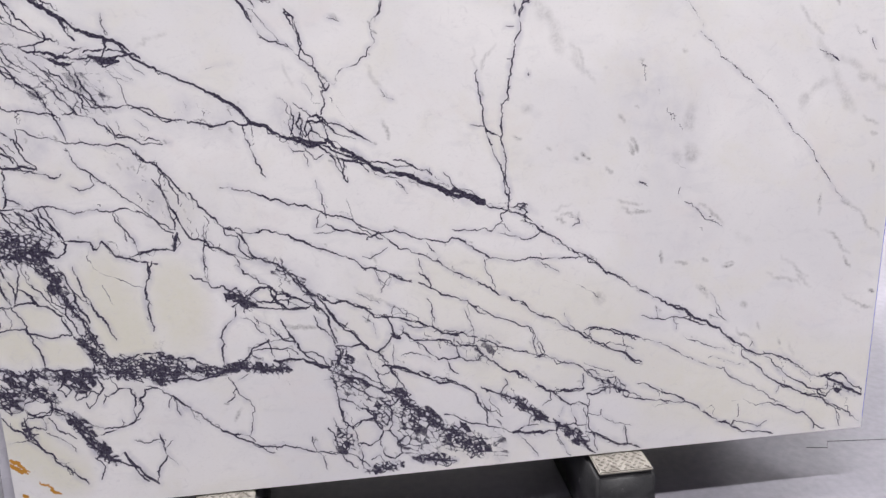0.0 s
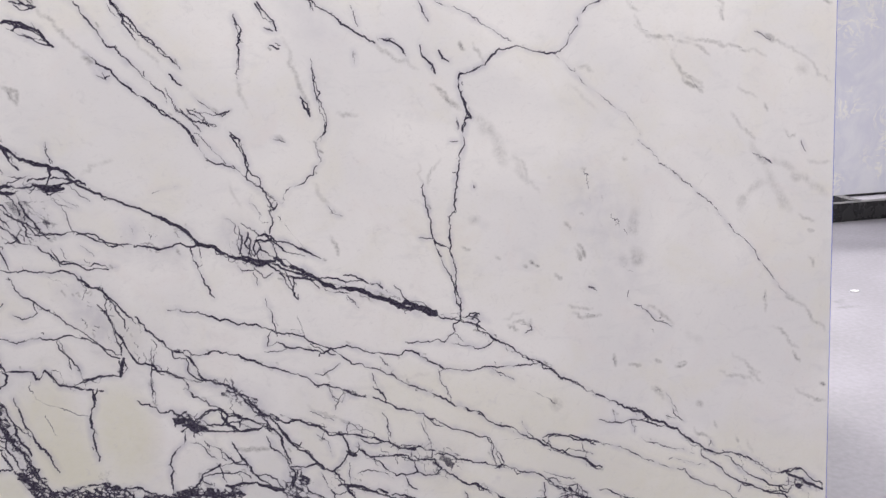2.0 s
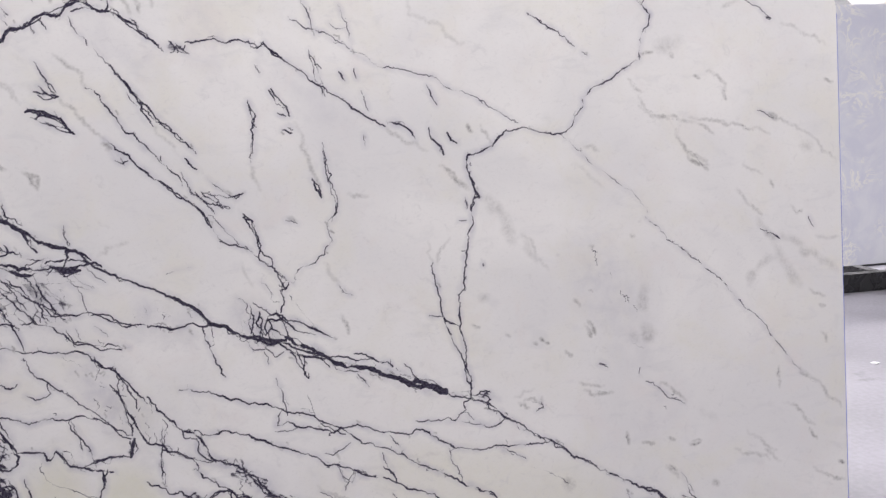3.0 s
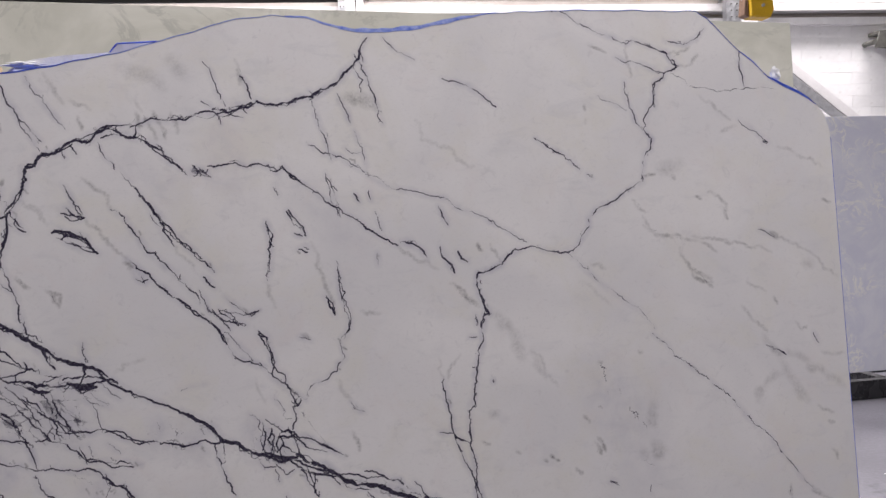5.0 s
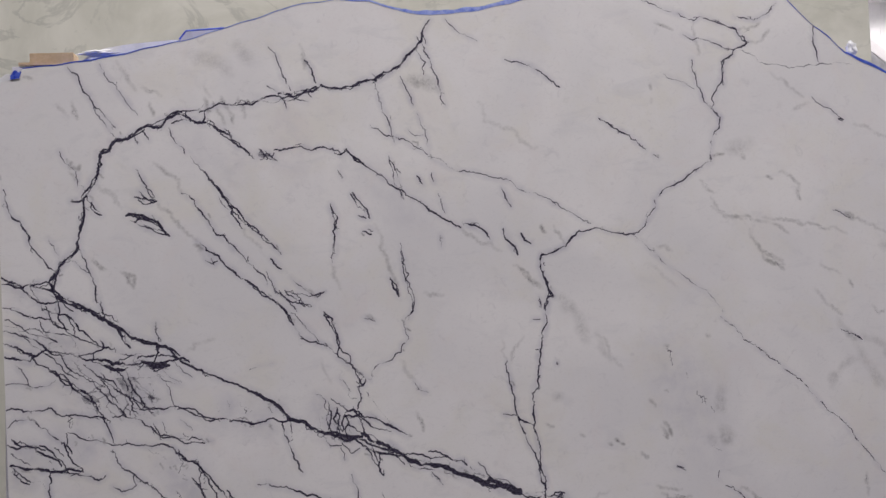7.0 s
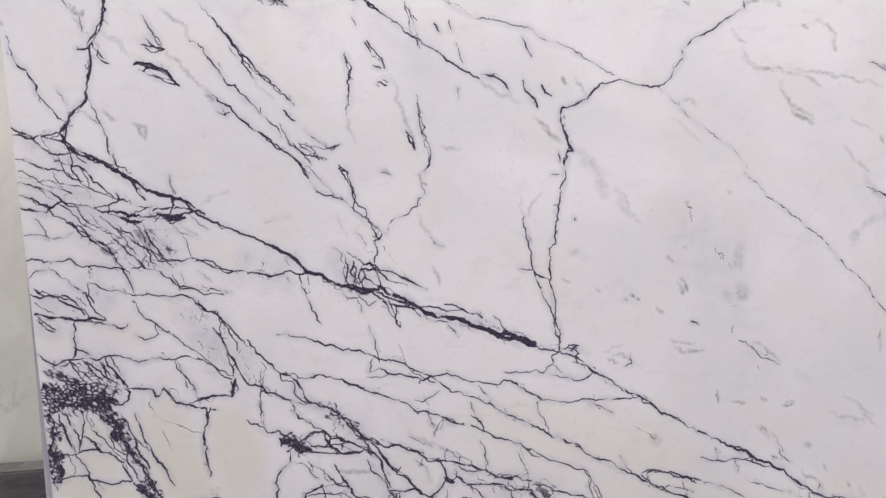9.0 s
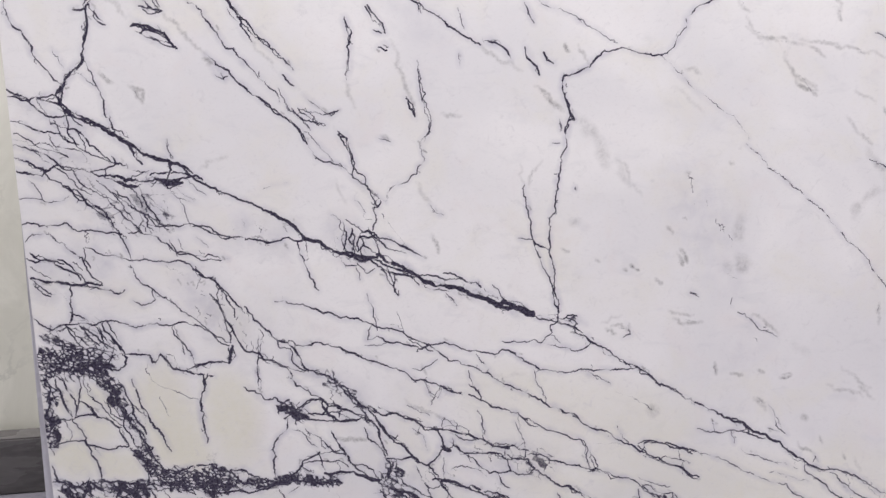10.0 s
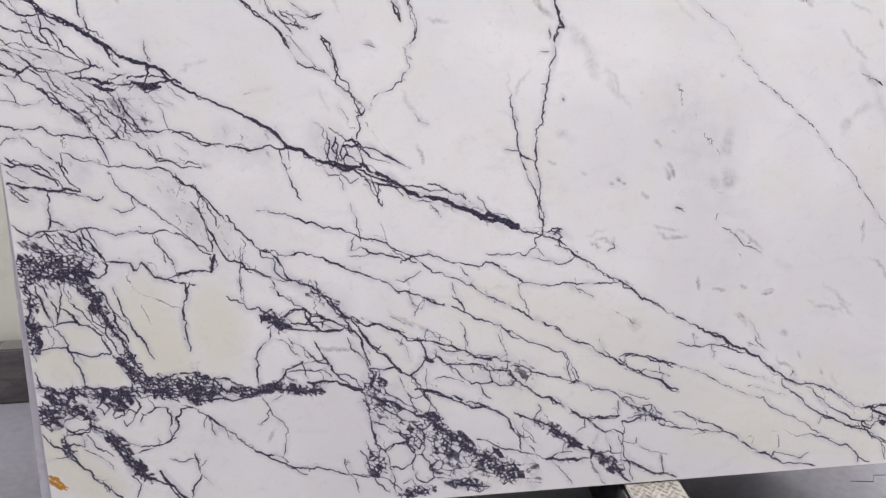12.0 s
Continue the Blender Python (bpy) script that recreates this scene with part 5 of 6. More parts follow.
vein(2.2, .9, 597, 379, 645, 391, 675, 396)
vein(2.5, .9, 684, 376, 693, 358, 743, 337, 758, 313)
vein(4, 1, 738, 496, 763, 455, 781, 425, 814, 397, 835, 371, 853, 347)
vein(4.5, 1, 736, 471, 762, 440, 768, 404, 780, 371)
vein(2.4, .9, 783, 425, 799, 412, 807, 420)
shatter(32.5, .7, 774, 356, 789, 328, 777, 305)
vein(3, 1, 779, 364, 813, 357, 840, 363, 856, 347)
vein(4, 1, 851, 346, 874, 338, 895, 352, 909, 373, 919, 381)
vein(9, 1, 910, 384, 920, 375, 931, 371)
vein(3, 1, 938, 403, 940, 388, 927, 375)
vein(3, 1, 895, 435, 911, 409, 918, 384)
vein(4, 1, 764, 494, 791, 479, 831, 465, 857, 446, 891, 429, 911, 427, 966, 410, 1000, 396, 1034, 376, 1062, 370, 1090, 372, 1123, 357)
vein(9, 1, 1041, 374, 1058, 370, 1074, 366)
vein(4, 1, 945, 411, 965, 395, 996, 393)
vein(3.6, 1, 931, 393, 951, 377, 971, 361, 1006, 359, 1041, 357, 1065, 340, 1118, 335)
vein(3, 1, 975, 357, 999, 330, 1026, 306, 1054, 304, 1078, 308, 1070, 337, 1048, 353)
vein(3.5, 1, 1078, 308, 1098, 296, 1125, 296, 1139, 310, 1121, 336)
vein(3, .9, 1118, 359, 1116, 341, 1090, 338, 1071, 350)
vein(1.8, .7, 843, 435, 869, 413, 876, 375)
vein(2, .8, 933, 324, 978, 324, 1005, 314, 1020, 297)
vein(2, .8, 916, 350, 917, 298)
vein(2.4, .8, 1047, 304, 1055, 279, 1075, 263)
vein(9, 1, 910, 296, 932, 291, 955, 281)
vein(6.5, 1, 974, 276, 1002, 265)
vein(4, 1, 886, 301, 935, 285, 976, 270, 1018, 250, 1061, 240, 1096, 225)
vein(2.4, .9, 846, 340, 859, 303, 878, 264, 901, 240)
vein(4, 1, 878, 341, 900, 300, 920, 268, 944, 226)
vein(2, .8, 865, 293, 885, 277, 904, 284)
vein(5, 1, 782, 289, 836, 267, 870, 245, 905, 232, 946, 198, 988, 156, 1030, 122, 1073, 95)
shatter(30, .75, 912, 234, 953, 193, 995, 151, 1042, 116)
shatter(47.5, .9, 1062, 101, 1095, 76, 1138, 47)
shatter(30, .6, 919, 215, 974, 150, 1044, 82, 1087, 47)
vein(4, 1, 755, 305, 782, 286, 825, 257)
vein(3, 1, 758, 283, 773, 234, 784, 188, 794, 146)
vein(3.2, 1, 779, 226, 820, 200, 840, 191, 861, 167, 876, 131)
vein(3, 1, 788, 270, 822, 245, 851, 221, 883, 208)
vein(3, 1, 797, 322, 824, 290, 857, 265, 891, 240)
shatter(45, .55, 768, 276, 803, 274, 836, 256)
shatter(32.5, .45, 779, 231, 821, 233, 849, 221)
vein(2.8, 1, 778, 191, 785, 163, 805, 140, 832, 161, 866, 163, 856, 182, 834, 207)
vein(2.8, 1, 806, 140, 832, 161, 863, 162, 878, 142, 871, 104, 844, 89, 816, 99, 806, 140)
vein(2.8, 1, 880, 126, 900, 125, 922, 92, 927, 60, 908, 46, 885, 56, 873, 88, 880, 126)
vein(2.8, 1, 849, 49, 871, 60, 889, 30)
vein(3, 1, 880, 208, 901, 191, 903, 156, 895, 125)
vein(2.4, 1, 882, 180, 899, 160, 891, 140, 876, 159)
shatter(42.5, .6, 893, 217, 886, 180, 871, 150)
shatter(87.5, .5, 939, 176, 973, 119, 1015, 61)
shatter(32.5, .55, 778, 142, 790, 92)
shatter(37.5, .55, 929, 99, 971, 56, 1029, 44)
shatter(17.5, 1, 834, 22, 884, 24, 920, 27)
shatter(15, .9, 957, 40, 1000, 33, 1061, 25)
vein(5, 1, 954, 45, 1000, 33, 1066, 21)
vein(3, 1, 745, 148, 766, 100, 779, 65, 813, 27)
vein(2.4, .9, 745, 83, 779, 73, 814, 62, 844, 31)
vein(2.4, .9, 792, 146, 786, 119, 794, 87, 779, 68)
vein(2.4, .9, 816, 96, 828, 61, 827, 26)
vein(2.4, .9, 760, 174, 765, 151, 782, 142)
vein(3, 1, 1011, 259, 1047, 251, 1075, 234, 1103, 217, 1124, 184, 1146, 152, 1149, 112)
vein(2.6, .9, 1125, 204, 1153, 151, 1182, 118, 1191, 90)
vein(3, .95, 1038, 156, 1074, 142, 1110, 123, 1146, 113, 1190, 101, 1228, 86)
vein(6.5, 1, 1216, 87, 1248, 81, 1293, 77, 1331, 79)
vein(6, 1, 1331, 79, 1338, 102, 1322, 114)
vein(3, 1, 1219, 89, 1241, 100, 1281, 102)
vein(5.5, 1, 1132, 222, 1182, 200, 1219, 182, 1248, 159, 1277, 126, 1307, 108, 1337, 97, 1375, 70, 1405, 41, 1438, 5)
shatter(20, .75, 1182, 197, 1226, 174, 1263, 143, 1292, 117)
shatter(20, .75, 1337, 97, 1375, 69, 1413, 30)
vein(12, 1, 1283, 135, 1295, 126, 1307, 119)
vein(3.6, 1, 1118, 329, 1139, 305, 1175, 280, 1204, 255, 1225, 257, 1254, 236, 1284, 211, 1321, 190, 1343, 168, 1365, 150, 1413, 142)
vein(6, 1, 1212, 258, 1227, 253)
vein(3, .95, 1306, 197, 1365, 189, 1403, 194)
vein(2.4, .9, 1313, 189, 1315, 170, 1292, 154)
vein(2, .9, 1182, 200, 1200, 223, 1192, 242)
vein(2.2, .9, 1365, 150, 1381, 110, 1391, 83)
vein(2, .8, 1337, 119, 1349, 147)
vein(2, .8, 1403, 139, 1411, 91, 1422, 39)
vein(2, .9, 1337, 96, 1412, 90)
vein(3.6, 1, 1409, 69, 1458, 47, 1496, 23, 1553, 12)
vein(2.2, .9, 1510, 77, 1527, 24)
vein(2.2, .9, 1228, 82, 1264, 40, 1282, 11)
vein(2.2, .9, 1331, 74, 1353, 32, 1370, 3)
vein(2, .8, 1256, 101, 1263, 132, 1248, 152)
shatter(30, .5, 1168, 92, 1182, 62, 1182, 22)
vein(2, .8, 1153, 205, 1168, 166, 1182, 141)


def drift_field(step, seed):
    """Smooth chance values between -1 and 1 over the face, one knot every step metres."""
    knots = np.random.default_rng(seed).uniform(-1, 1, (int(2.0 / step) + 3, int(2.3 / step) + 3))
    x, y = US / step, VS / step
    j, jf = y.astype(int), y - y.astype(int)
    i, xf = np.broadcast_to(x.astype(int), y.shape), np.broadcast_to(x - x.astype(int), y.shape)
    xf, jf = xf * xf * (3 - 2 * xf), jf * jf * (3 - 2 * jf)
    low = knots[j, i] * (1 - xf) + knots[j, i + 1] * xf
    high = knots[j + 1, i] * (1 - xf) + knots[j + 1, i + 1] * xf
    return (low * (1 - jf) + high * jf).astype(np.float32)


def fracture():
    """Break the crushed bands into clasts: coarse at their borders, fine and dark in their cores."""
    crush = np.clip(FIELD["crush"] * (1 + 0.35 * drift_field(0.045, 3) + 0.5 * drift_field(0.018, 4)), 0, 1.1)
    uu = np.broadcast_to(US, VS.shape) + 0.0025 * drift_field(0.013, 5) + 0.0018 * drift_field(0.006, 6)
    vv = VS + 0.0025 * drift_field(0.013, 8) + 0.0018 * drift_field(0.006, 9)
    c, sn = math.cos(radians(-40)), math.sin(radians(-40))
    aa, bb = (uu * c + vv * sn) / 1.8, vv * c - uu * sn
    first, second = np.full(VS.shape, 9.0, np.float32), np.full(VS.shape, 9.0, np.float32)
    own, other = np.zeros(VS.shape, np.int32), np.zeros(VS.shape, np.int32)
    tries = 90000
    su, sv = dice.uniform(0, WIDE, tries), dice.uniform(0, 1.7, tries)
    si = np.clip((su / WIDE * NI).round().astype(int), 0, NI)
    sj = np.clip((sv / TOPS[si] * NJ).round().astype(int), 0, NJ)
    level = crush[sj, si]
    size = 0.0078 + 0.026 * np.clip(1 - level, 0, 1) ** 1.7
    area = WIDE * 1.7 / tries
    keep = dice.random(tries) < area / size ** 2
    su, sv, level, size = su[keep], sv[keep], level[keep], size[keep]
    for k in range(len(su)):
        win = near(su[k], su[k], sv[k], sv[k], 2.6 * size[k] + 0.03)
        if win is None:
            continue
        d = np.hypot(aa[win] - (su[k] * c + sv[k] * sn) / 1.8, bb[win] - (sv[k] * c - su[k] * sn)).astype(np.float32)
        f, g, o, h = first[win], second[win], own[win], other[win]
        nearer = d < f
        between = ~nearer & (d < g)
        g[nearer], h[nearer] = f[nearer], o[nearer]
        f[nearer], o[nearer] = d[nearer], k
        g[between], h[between] = d[between], k
    edge = (second - first) * 0.6
    pair = np.minimum(level[own], level[other])
    luck = ((own * 7919 + other * 7919) % 1009) / 1009.0
    drawn = (pair > 0.12) & (second < 1) & (luck < 0.45 + 1.4 * pair)
    half = 0.0005 * np.clip(pair, 0, 1) * (0.4 + luck)
    lines = np.where(drawn, (0.66 + 0.34 * np.clip(pair * 1.3, 0, 1)) * np.clip(1 - (edge - half) / 0.0025, 0, 1), 0)
    broken = np.clip((FIELD["crush"] - 0.1) / 0.25, 0, 1)
    fate = dice.random(len(su))
    dark = np.where((fate < (level - 0.58) * 0.5)[own], 0.38 + 0.40 * luck, 0) * np.clip((FIELD["crush"] - 0.3) / 0.3, 0, 1)
    lines = lines * (0.55 + 0.45 * broken)
    np.maximum(FIELD["ink"], np.maximum(lines, dark).astype(np.float32), out=FIELD["ink"])


fracture()


def flecks(count):
    """Short slanting hairs of dark mineral strewn beside the veins."""
    laid = 0
    while laid < count:
        u, v = dice.uniform(0.01, WIDE - 0.01), dice.uniform(0.01, 1.66)
        col = int(u / WIDE * NI)
        row = min(NJ, int(v / TOPS[col] * NJ))
        if FIELD["haze"][row, col] < 0.24 or FIELD["crush"][row, col] > 0.1:
            continue
        turn, size = dice.normal(-0.95, 0.35), dice.uniform(0.004, 0.017)
        half = size / 2 * np.array((math.cos(turn), math.sin(turn)))
        at = np.array((u, v))
        stroke(dice.choice(("ink", "ink", "faint")), [at - half, at + half * dice.uniform(0.2, 1)], 0.05, 2.8, dice.uniform(0.6, 1.0), 0.0, 0.2, 0.3)
        laid += 1


flecks(520)


def links(count):
    """Fine steep fractures that join one vein to the next in the close-veined lower part."""
    laid = 0
    while laid < count:
        u, v = dice.uniform(0.02, WIDE - 0.05), dice.uniform(0.05, 1.05)
        turn, size = dice.normal(-1.1, 0.3), dice.uniform(0.015, 0.05)
        tip = u + size * math.cos(turn), v + size * math.sin(turn)
        marks = [FIELD["haze"][min(NJ, max(0, int(q * NJ / TOPS[min(NI, int(p / WIDE * NI))]))), min(NI, int(p / WIDE * NI))] for p, q in ((u, v), tip)]
        if min(marks) < 0.18 or FIELD["crush"][int(v / TOPS[int(u / WIDE * NI)] * NJ), int(u / WIDE * NI)] > 0.15:
            continue
        stroke("ink", [(u, v), tip], 0.05, 2.7, dice.uniform(0.6, 0.95), 0.0, 0.16, 0.4)
        laid += 1


links(150)


def marble():
    m, nt, bsdf = nodes_of("violet_veined_marble")
    co = coords(nt)
    soft = grain(nt, co, 2.2, 4, 0.5, 0.6)
    fine = grain(nt, co, 190, 3, 0.6)
    mid = grain(nt, co, 55, 4, 0.6)
    # ground: white with cool grey and ivory clouds
    col = mix(nt, ramp(nt, soft, 0.35, 0.7), (0.87, 0.853, 0.848), (0.78, 0.768, 0.778))
    clouds = grain(nt, coords(nt, (1, 1, 1), (0, 0.6, 0), (3, 0, 1)), 5.0, 5, 0.6, 0.4)
    col = mix(nt, ramp(nt, clouds, 0.46, 0.72, 0, 0.6), col, (0.80, 0.775, 0.71))
    col = mix(nt, ramp(nt, grain(nt, coords(nt, (1, 1, 1), (0, 0.6, 0), (7, 0, 2)), 8.0, 4, 0.6, 0.8), 0.5, 0.78, 0, 0.4), col, (0.80, 0.745, 0.735))
    col = mix(nt, ramp(nt, grain(nt, coords(nt, (1, 1, 2.2), (0, 0.6, 0), (1, 0, 5)), 11.0, 5, 0.6, 0.8), 0.52, 0.74, 0, 0.3), col, (0.66, 0.655, 0.68))
    warm = calc(nt, "MULTIPLY", attribute(nt, "warm"), ramp(nt, mid, 0.2, 0.8, 0.75, 1.1), clamp=True)
    col = mix(nt, warm, col, (0.765, 0.745, 0.60))
    col = mix(nt, ramp(nt, grain(nt, coords(nt, (1, 1, 1), (0, 0.9, 0), (2, 0, 9)), 34, 5, 0.7, 1.2), 0.56, 0.74, 0, 0.35), col, (0.62, 0.605, 0.62))
    col = mix(nt, ramp(nt, grain(nt, coords(nt, (1, 1, 1.6), (0, 0.7, 0), (4, 0, 3)), 110, 4, 0.65), 0.52, 0.75, 0, 0.28), col, (0.64, 0.625, 0.64))
    # blue-grey halo round the veins
    haze = calc(nt, "MULTIPLY", attribute(nt, "haze"), ramp(nt, grain(nt, co, 24, 3), 0.3, 0.75, 0.25, 1.0), clamp=True)
    col = mix(nt, haze, col, (0.44, 0.43, 0.52))
    # faint grey-brown threads
    faint = calc(nt, "MULTIPLY", attribute(nt, "faint"), ramp(nt, calc(nt, "ADD", calc(nt, "MULTIPLY", mid, 0.6), calc(nt, "MULTIPLY", fine, 0.4)), 0.36, 0.64, 0.3, 1.1), clamp=True)
    col = mix(nt, calc(nt, "MULTIPLY", faint, 0.85), col, (0.22, 0.21, 0.21))
    # slate-violet tint of the finely broken bands
    dark = mix(nt, ramp(nt, fine, 0.35, 0.7), (0.022, 0.018, 0.036), (0.085, 0.076, 0.115))
    crush = calc(nt, "MULTIPLY", attribute(nt, "crush"), ramp(nt, mid, 0.3, 0.7, 0.3, 1.0), clamp=True)
    col = mix(nt, calc(nt, "MULTIPLY", crush, 0.55), col, (0.31, 0.30, 0.42))
    # the veins themselves, ragged at their borders
    rag = calc(nt, "ADD", calc(nt, "MULTIPLY", calc(nt, "SUBTRACT", fine, 0.5), 0.35), calc(nt, "MULTIPLY", calc(nt, "SUBTRACT", mid, 0.5), 0.35))
    rag = calc(nt, "ADD", rag, calc(nt, "MULTIPLY", calc(nt, "SUBTRACT", grain(nt, co, 520, 2), 0.5), 0.3))
    ink = ramp(nt, calc(nt, "ADD", attribute(nt, "ink"), rag), 0.47, 0.90)
    col = mix(nt, ink, col, dark)
    rust = ramp(nt, calc(nt, "ADD", attribute(nt, "rust"), rag), 0.35, 0.8)
    col = mix(nt, rust, col, (0.52, 0.24, 0.03))
    nt.links.new(col, bsdf.inputs["Base Color"])
    nt.links.new(ramp(nt, soft, 0.3, 0.7, 0.16, 0.24), bsdf.inputs["Roughness"])
    bsdf.inputs["Specular IOR Level"].default_value = 0.45
    return m


M_MARBLE = marble()
slab = thing("marble_slab", "polished white marble slab with dark violet veins, standing on supports", "slab", "stone slabs", SLAB)


def slab_face():
    me = bpy.data.meshes.new("face")
    nv = (NI + 1) * (NJ + 1)
    xyz = np.zeros((nv, 3), np.float32)
    xyz[:, 0], xyz[:, 2] = np.broadcast_to(US, VS.shape).ravel(), VS.ravel()
    a = (np.arange(NJ)[:, None] * (NI + 1) + np.arange(NI)[None, :]).ravel().astype(np.int32)
    quads = np.stack((a, a + 1, a + NI + 2, a + NI + 1), 1).ravel()
    me.vertices.add(nv)
    me.vertices.foreach_set("co", xyz.ravel())
    me.loops.add(len(quads))
    me.loops.foreach_set("vertex_index", quads)
    me.polygons.add(len(a))
    me.polygons.foreach_set("loop_start", np.arange(0, len(quads), 4, dtype=np.int32))
    me.update(calc_edges=True)
    for key, grid in FIELD.items():
        layer = me.attributes.new(key, "FLOAT", "POINT")
        layer.data.foreach_set("value", grid.ravel())
    me.materials.append(M_MARBLE)
    ob = new("face", me)
    ob.parent = slab
    return tagged(ob, "polished white face with a net of dark violet veins")


slab_face()


def slab_body():
    us = np.linspace(0, WIDE, 221)
    outline = [(0, 0), (WIDE, 0)] + [(float(u), float(top_edge(u))) for u in us[::-1]]
    bm = sheet(outline, 0.0012, THICK)
    return part("sawn_body", bm, M_EDGE, slab, "matt lilac-grey sawn edges and back")


slab_body()


def edge_film(name, u0, u1, low, high, material, label, y=0.0, wave=0.0):
    """A strip of mesh film that stands along the top edge, swelling to its full height in the middle."""
    bm = bmesh.new()
    n = max(8, int((u1 - u0) / 0.006))
    rows = []
    for k in range(n + 1):
        u = u0 + (u1 - u0) * k / n
        s = math.sin(math.pi * k / n) ** 1.3
        h = low + (high - low) * s * (0.8 + 0.4 * noise.noise((u * 30, 3.1, high * 90)))
        v = float(top_edge(u))
        lift = wave * noise.noise((u * 18, 7.7, 0))
        rows.append([bm.verts.new(p) for p in ((u, y - 0.0006, v - 0.001), (u, y - 0.0008, v + h + lift), (u, y + THICK, v + h * 0.8 + lift), (u, y + THICK, v - 0.0005))])
    for a, b in zip(rows, rows[1:]):
        for i in range(3):
            bm.faces.new((a[i], b[i], b[i + 1], a[i + 1]))
    bmesh.ops.recalc_face_normals(bm, faces=bm.faces)
    return part(name, bm, material, slab, label)


edge_film("edge_film", 0.062, 0.40, 0.0006, 0.0026, M_BLUE, "deep blue mesh film along the edge")
edge_film("edge_film", 0.40, 0.80, 0.0004, 0.0012, M_BLUEPALE, "thin pale blue mesh film")
edge_film("edge_film", 0.80, 1.34, 0.001, 0.011, M_BLUEPALE, "loose pale blue mesh film", wave=0.004)
edge_film("edge_film", 1.34, 1.85, 0.0004, 0.0012, M_BLUEPALE, "thin pale blue mesh film")
edge_film("edge_film", 1.85, 1.955, 0.0005, 0.0018, M_BLUE, "deep blue mesh film")
edge_film("edge_film", 1.955, 2.025, 0.0005, 0.0028, M_BLUE, "deep blue mesh film")
edge_film("edge_film", 2.025, 2.17, 0.0005, 0.012, M_BLUE, "crumpled deep blue mesh film", wave=0.003)
edge_film("edge_film", 0.0, 0.056, 0.004, 0.016, M_FILM, "white plastic film on the corner")
edge_film("edge_film", 0.036, 0.058, 0.008, 0.024, M_BLUE, "blue tuft of mesh film", y=-0.002)
part("edge_film", box(WIDE, 0.0, 0.03, WIDE + 0.0015, THICK, 1.56), M_BLUE, slab, "thin dark blue resin line down the edge")

second = thing("stone_slab", "pale slab with a blue-edged corner standing behind the veined one", "slab", "stone slabs", SLAB)
outline = [(-0.036, 0), (2.15, 0), (2.15, 1.50), (1.80, 1.70), (0.62, 1.79), (0.508, 1.824), (0.42, 1.819), (0.405, 1.800), (0.30, 1.792), (0.21, 1.775), (0.172, 1.747), (0.03, 1.745), (0.03, 1.68), (-0.004, 1.25)]
part("plate", sheet(outline, 0.026, 0.046, 0.001), M_WHITESLAB, second)
for (au, av), (bu, bv) in (((0.508, 1.825), (0.42, 1.820)), ((0.42, 1.820), (0.404, 1.800))):
    part("edge_film", rod((au, 0.027, av), (bu, 0.027, bv), 0.0022, 8), M_BLUE, second, "blue film on the corner")
part("plastic_film", sheet([(0.185, 1.725), (0.40, 1.775), (0.40, 1.7985), (0.30, 1.7915), (0.24, 1.783), (0.205, 1.772)], 0.0228, 0.0252), M_FILM, second, "white plastic film on the face")
third = thing("stone_slab", "pale slab at the back of the stack", "slab", "stone slabs", SLAB)
part("plate", sheet([(0.05, 0), (2.1, 0), (2.1, 1.5), (0.17, 1.735), (0.05, 1.735)], 0.05, 0.07, 0.001), M_WHITESLAB, third)

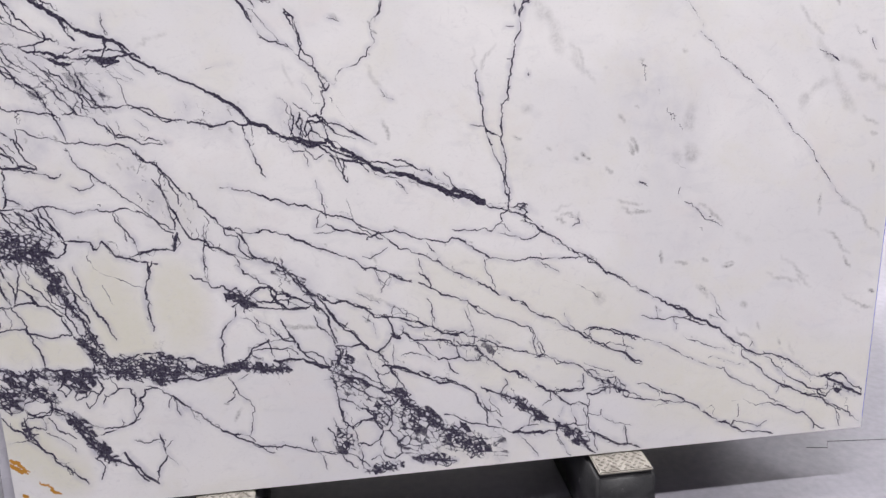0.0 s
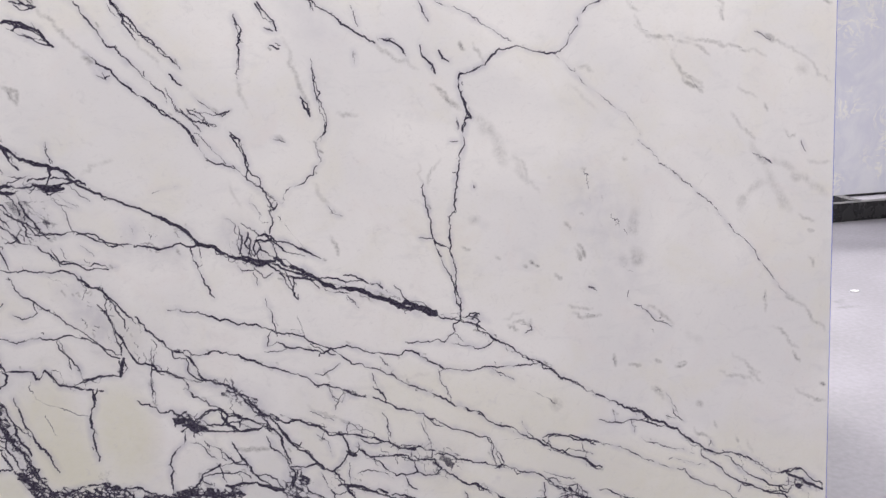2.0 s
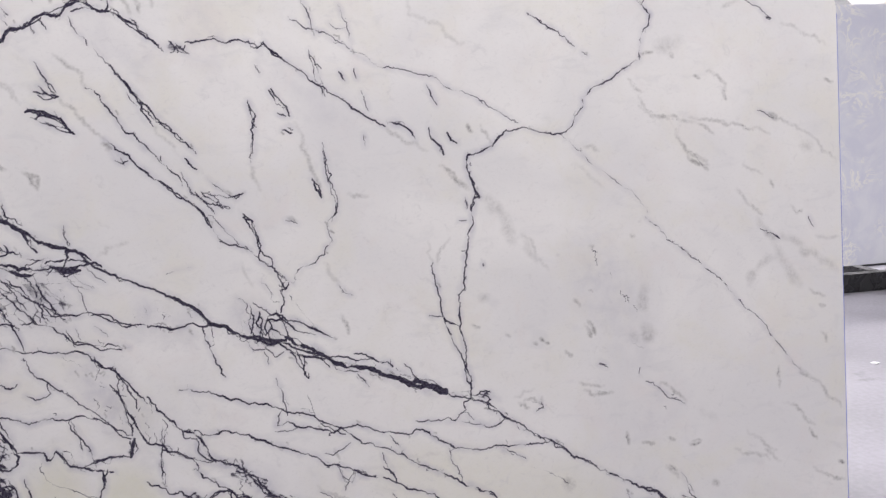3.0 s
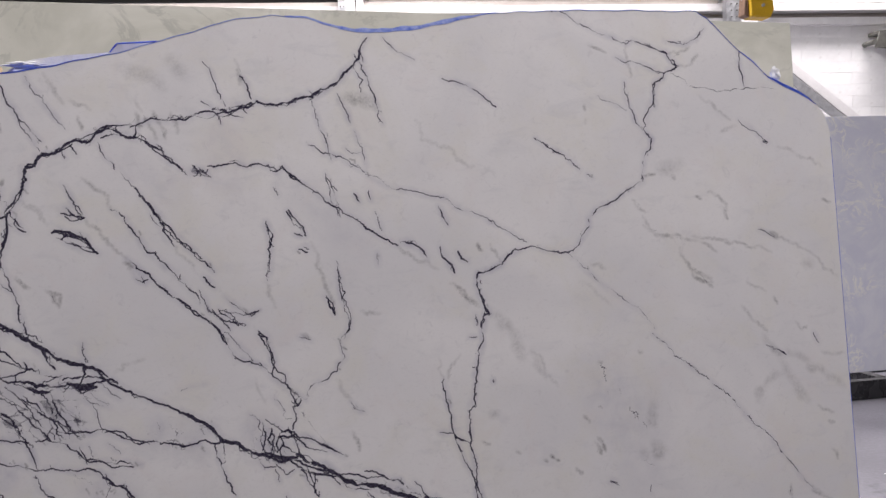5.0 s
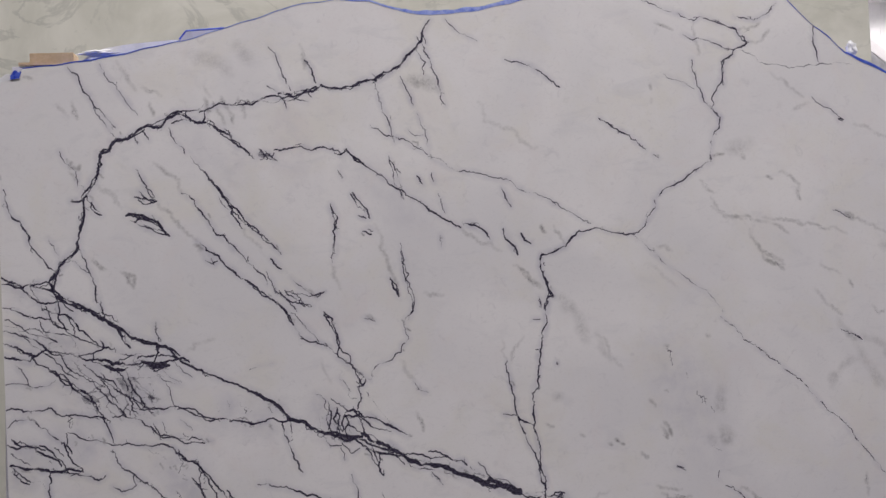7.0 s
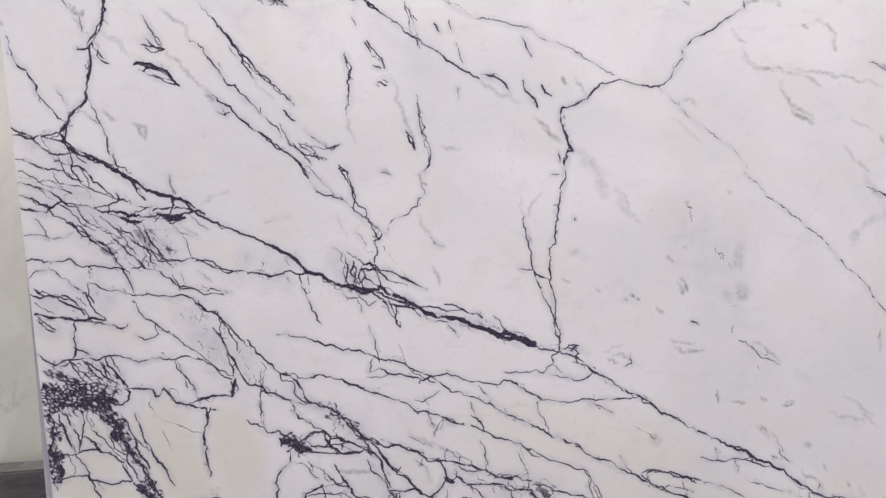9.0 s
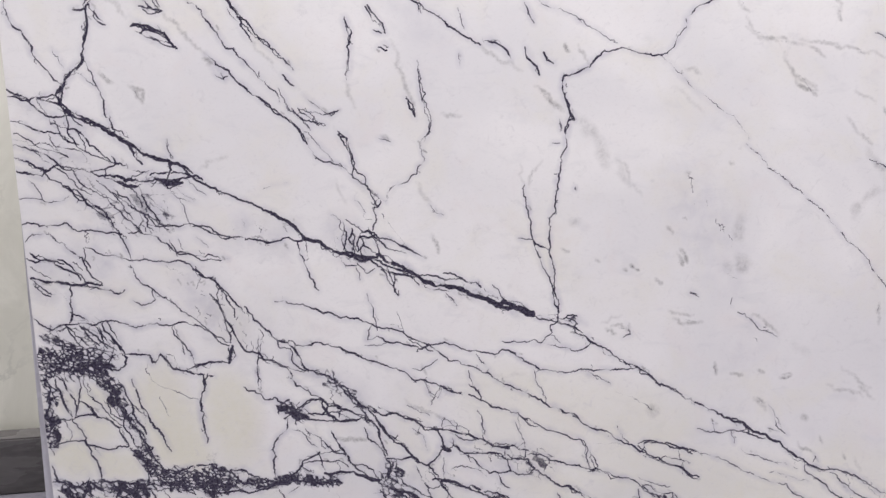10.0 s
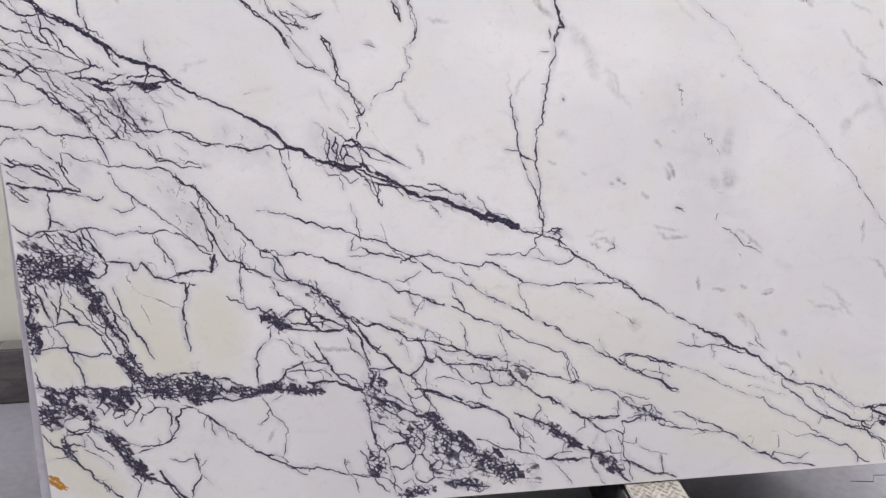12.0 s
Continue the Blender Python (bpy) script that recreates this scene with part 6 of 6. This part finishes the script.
# unseen slabs, added to stop light bouncing in under the stack from behind
for k in range(7):
    hidden = thing("stone_slab", "added unseen pale slab behind the veined one, blocking bounced light", "slab", "slabs in the stack", SLAB)
    low = 1.60 - 0.05 * k
    part("plate", sheet([(0.04 + 0.01 * k, 0), (2.09 - 0.01 * k, 0), (2.09 - 0.01 * k, low - 0.1), (1.7, low), (0.04 + 0.01 * k, low)], 0.080 + 0.05 * k, 0.100 + 0.05 * k, 0.001), M_WHITESLAB, hidden)

chip = thing("chipboard_block", "small raw chipboard offcut lying on top of the slabs", "offcut", "", SLAB)
part("board", box(0.068, 0.028, 1.7465, 0.165, 0.068, 1.776, 0.0015), M_WOOD, chip)
lath = thing("wooden_lath", "thin grey-brown lath lying along the slab tops", "lath", "", SLAB)
part("strip", box(0.045, 0.0235, 1.7462, 0.120, 0.0275, 1.754, 0.0008), M_WOOD, lath)


def scrap(name, label, size, at, seed):
    bm = bmesh.new()
    bmesh.ops.create_icosphere(bm, subdivisions=3, radius=1)
    for v in bm.verts:
        k = 0.75 + 0.55 * noise.noise(v.co * 2.1 + Vector((seed, 0, 0)))
        v.co = Vector((v.co.x * size[0], v.co.y * size[1], v.co.z * size[2])) * k
    ob = tagged(part(name, bm, M_FILM), label, "litter")
    ob.matrix_world = at
    return ob


scrap("film_scrap", "crumpled clear-white plastic film stuck on the slab edge", (0.017, 0.008, 0.025), SLAB @ pose(2.066, 0.012, 1.733), 4.2)
scrap("film_scrap", "white plastic film folded over the slab tops", (0.05, 0.008, 0.008), SLAB @ pose(0.225, 0.022, 1.772), 9.1)
scrap("paper_scrap", "tiny white paper scrap on the concrete floor", (0.03, 0.02, 0.006), pose(4.145, 2.353, 0.003), 1.3)
scrap("paper_scrap", "white paper scrap on top of the onyx slab", (0.06, 0.02, 0.02), leaning(4.10) @ pose(4.85, 0.01, 2.035), 2.3)

# blocks of the back wall where they show
block = bmesh.new()
box(0, 0, 0, 0.6145, 0.016, 0.1322, 0.001, block)
shared = bpy.data.meshes.new("block")
block.to_mesh(shared)
block.free()
shared.materials.append(M_WALL)
for row in range(9):
    for k in range(4):
        ob = new("block", shared)
        ob.parent = wall_north
        ob.location = (6.06 + k * 0.616 + (row % 2) * 0.23, Y1 - 0.014 + 0.003 * dice.random(), 2.39 + row * 0.133)
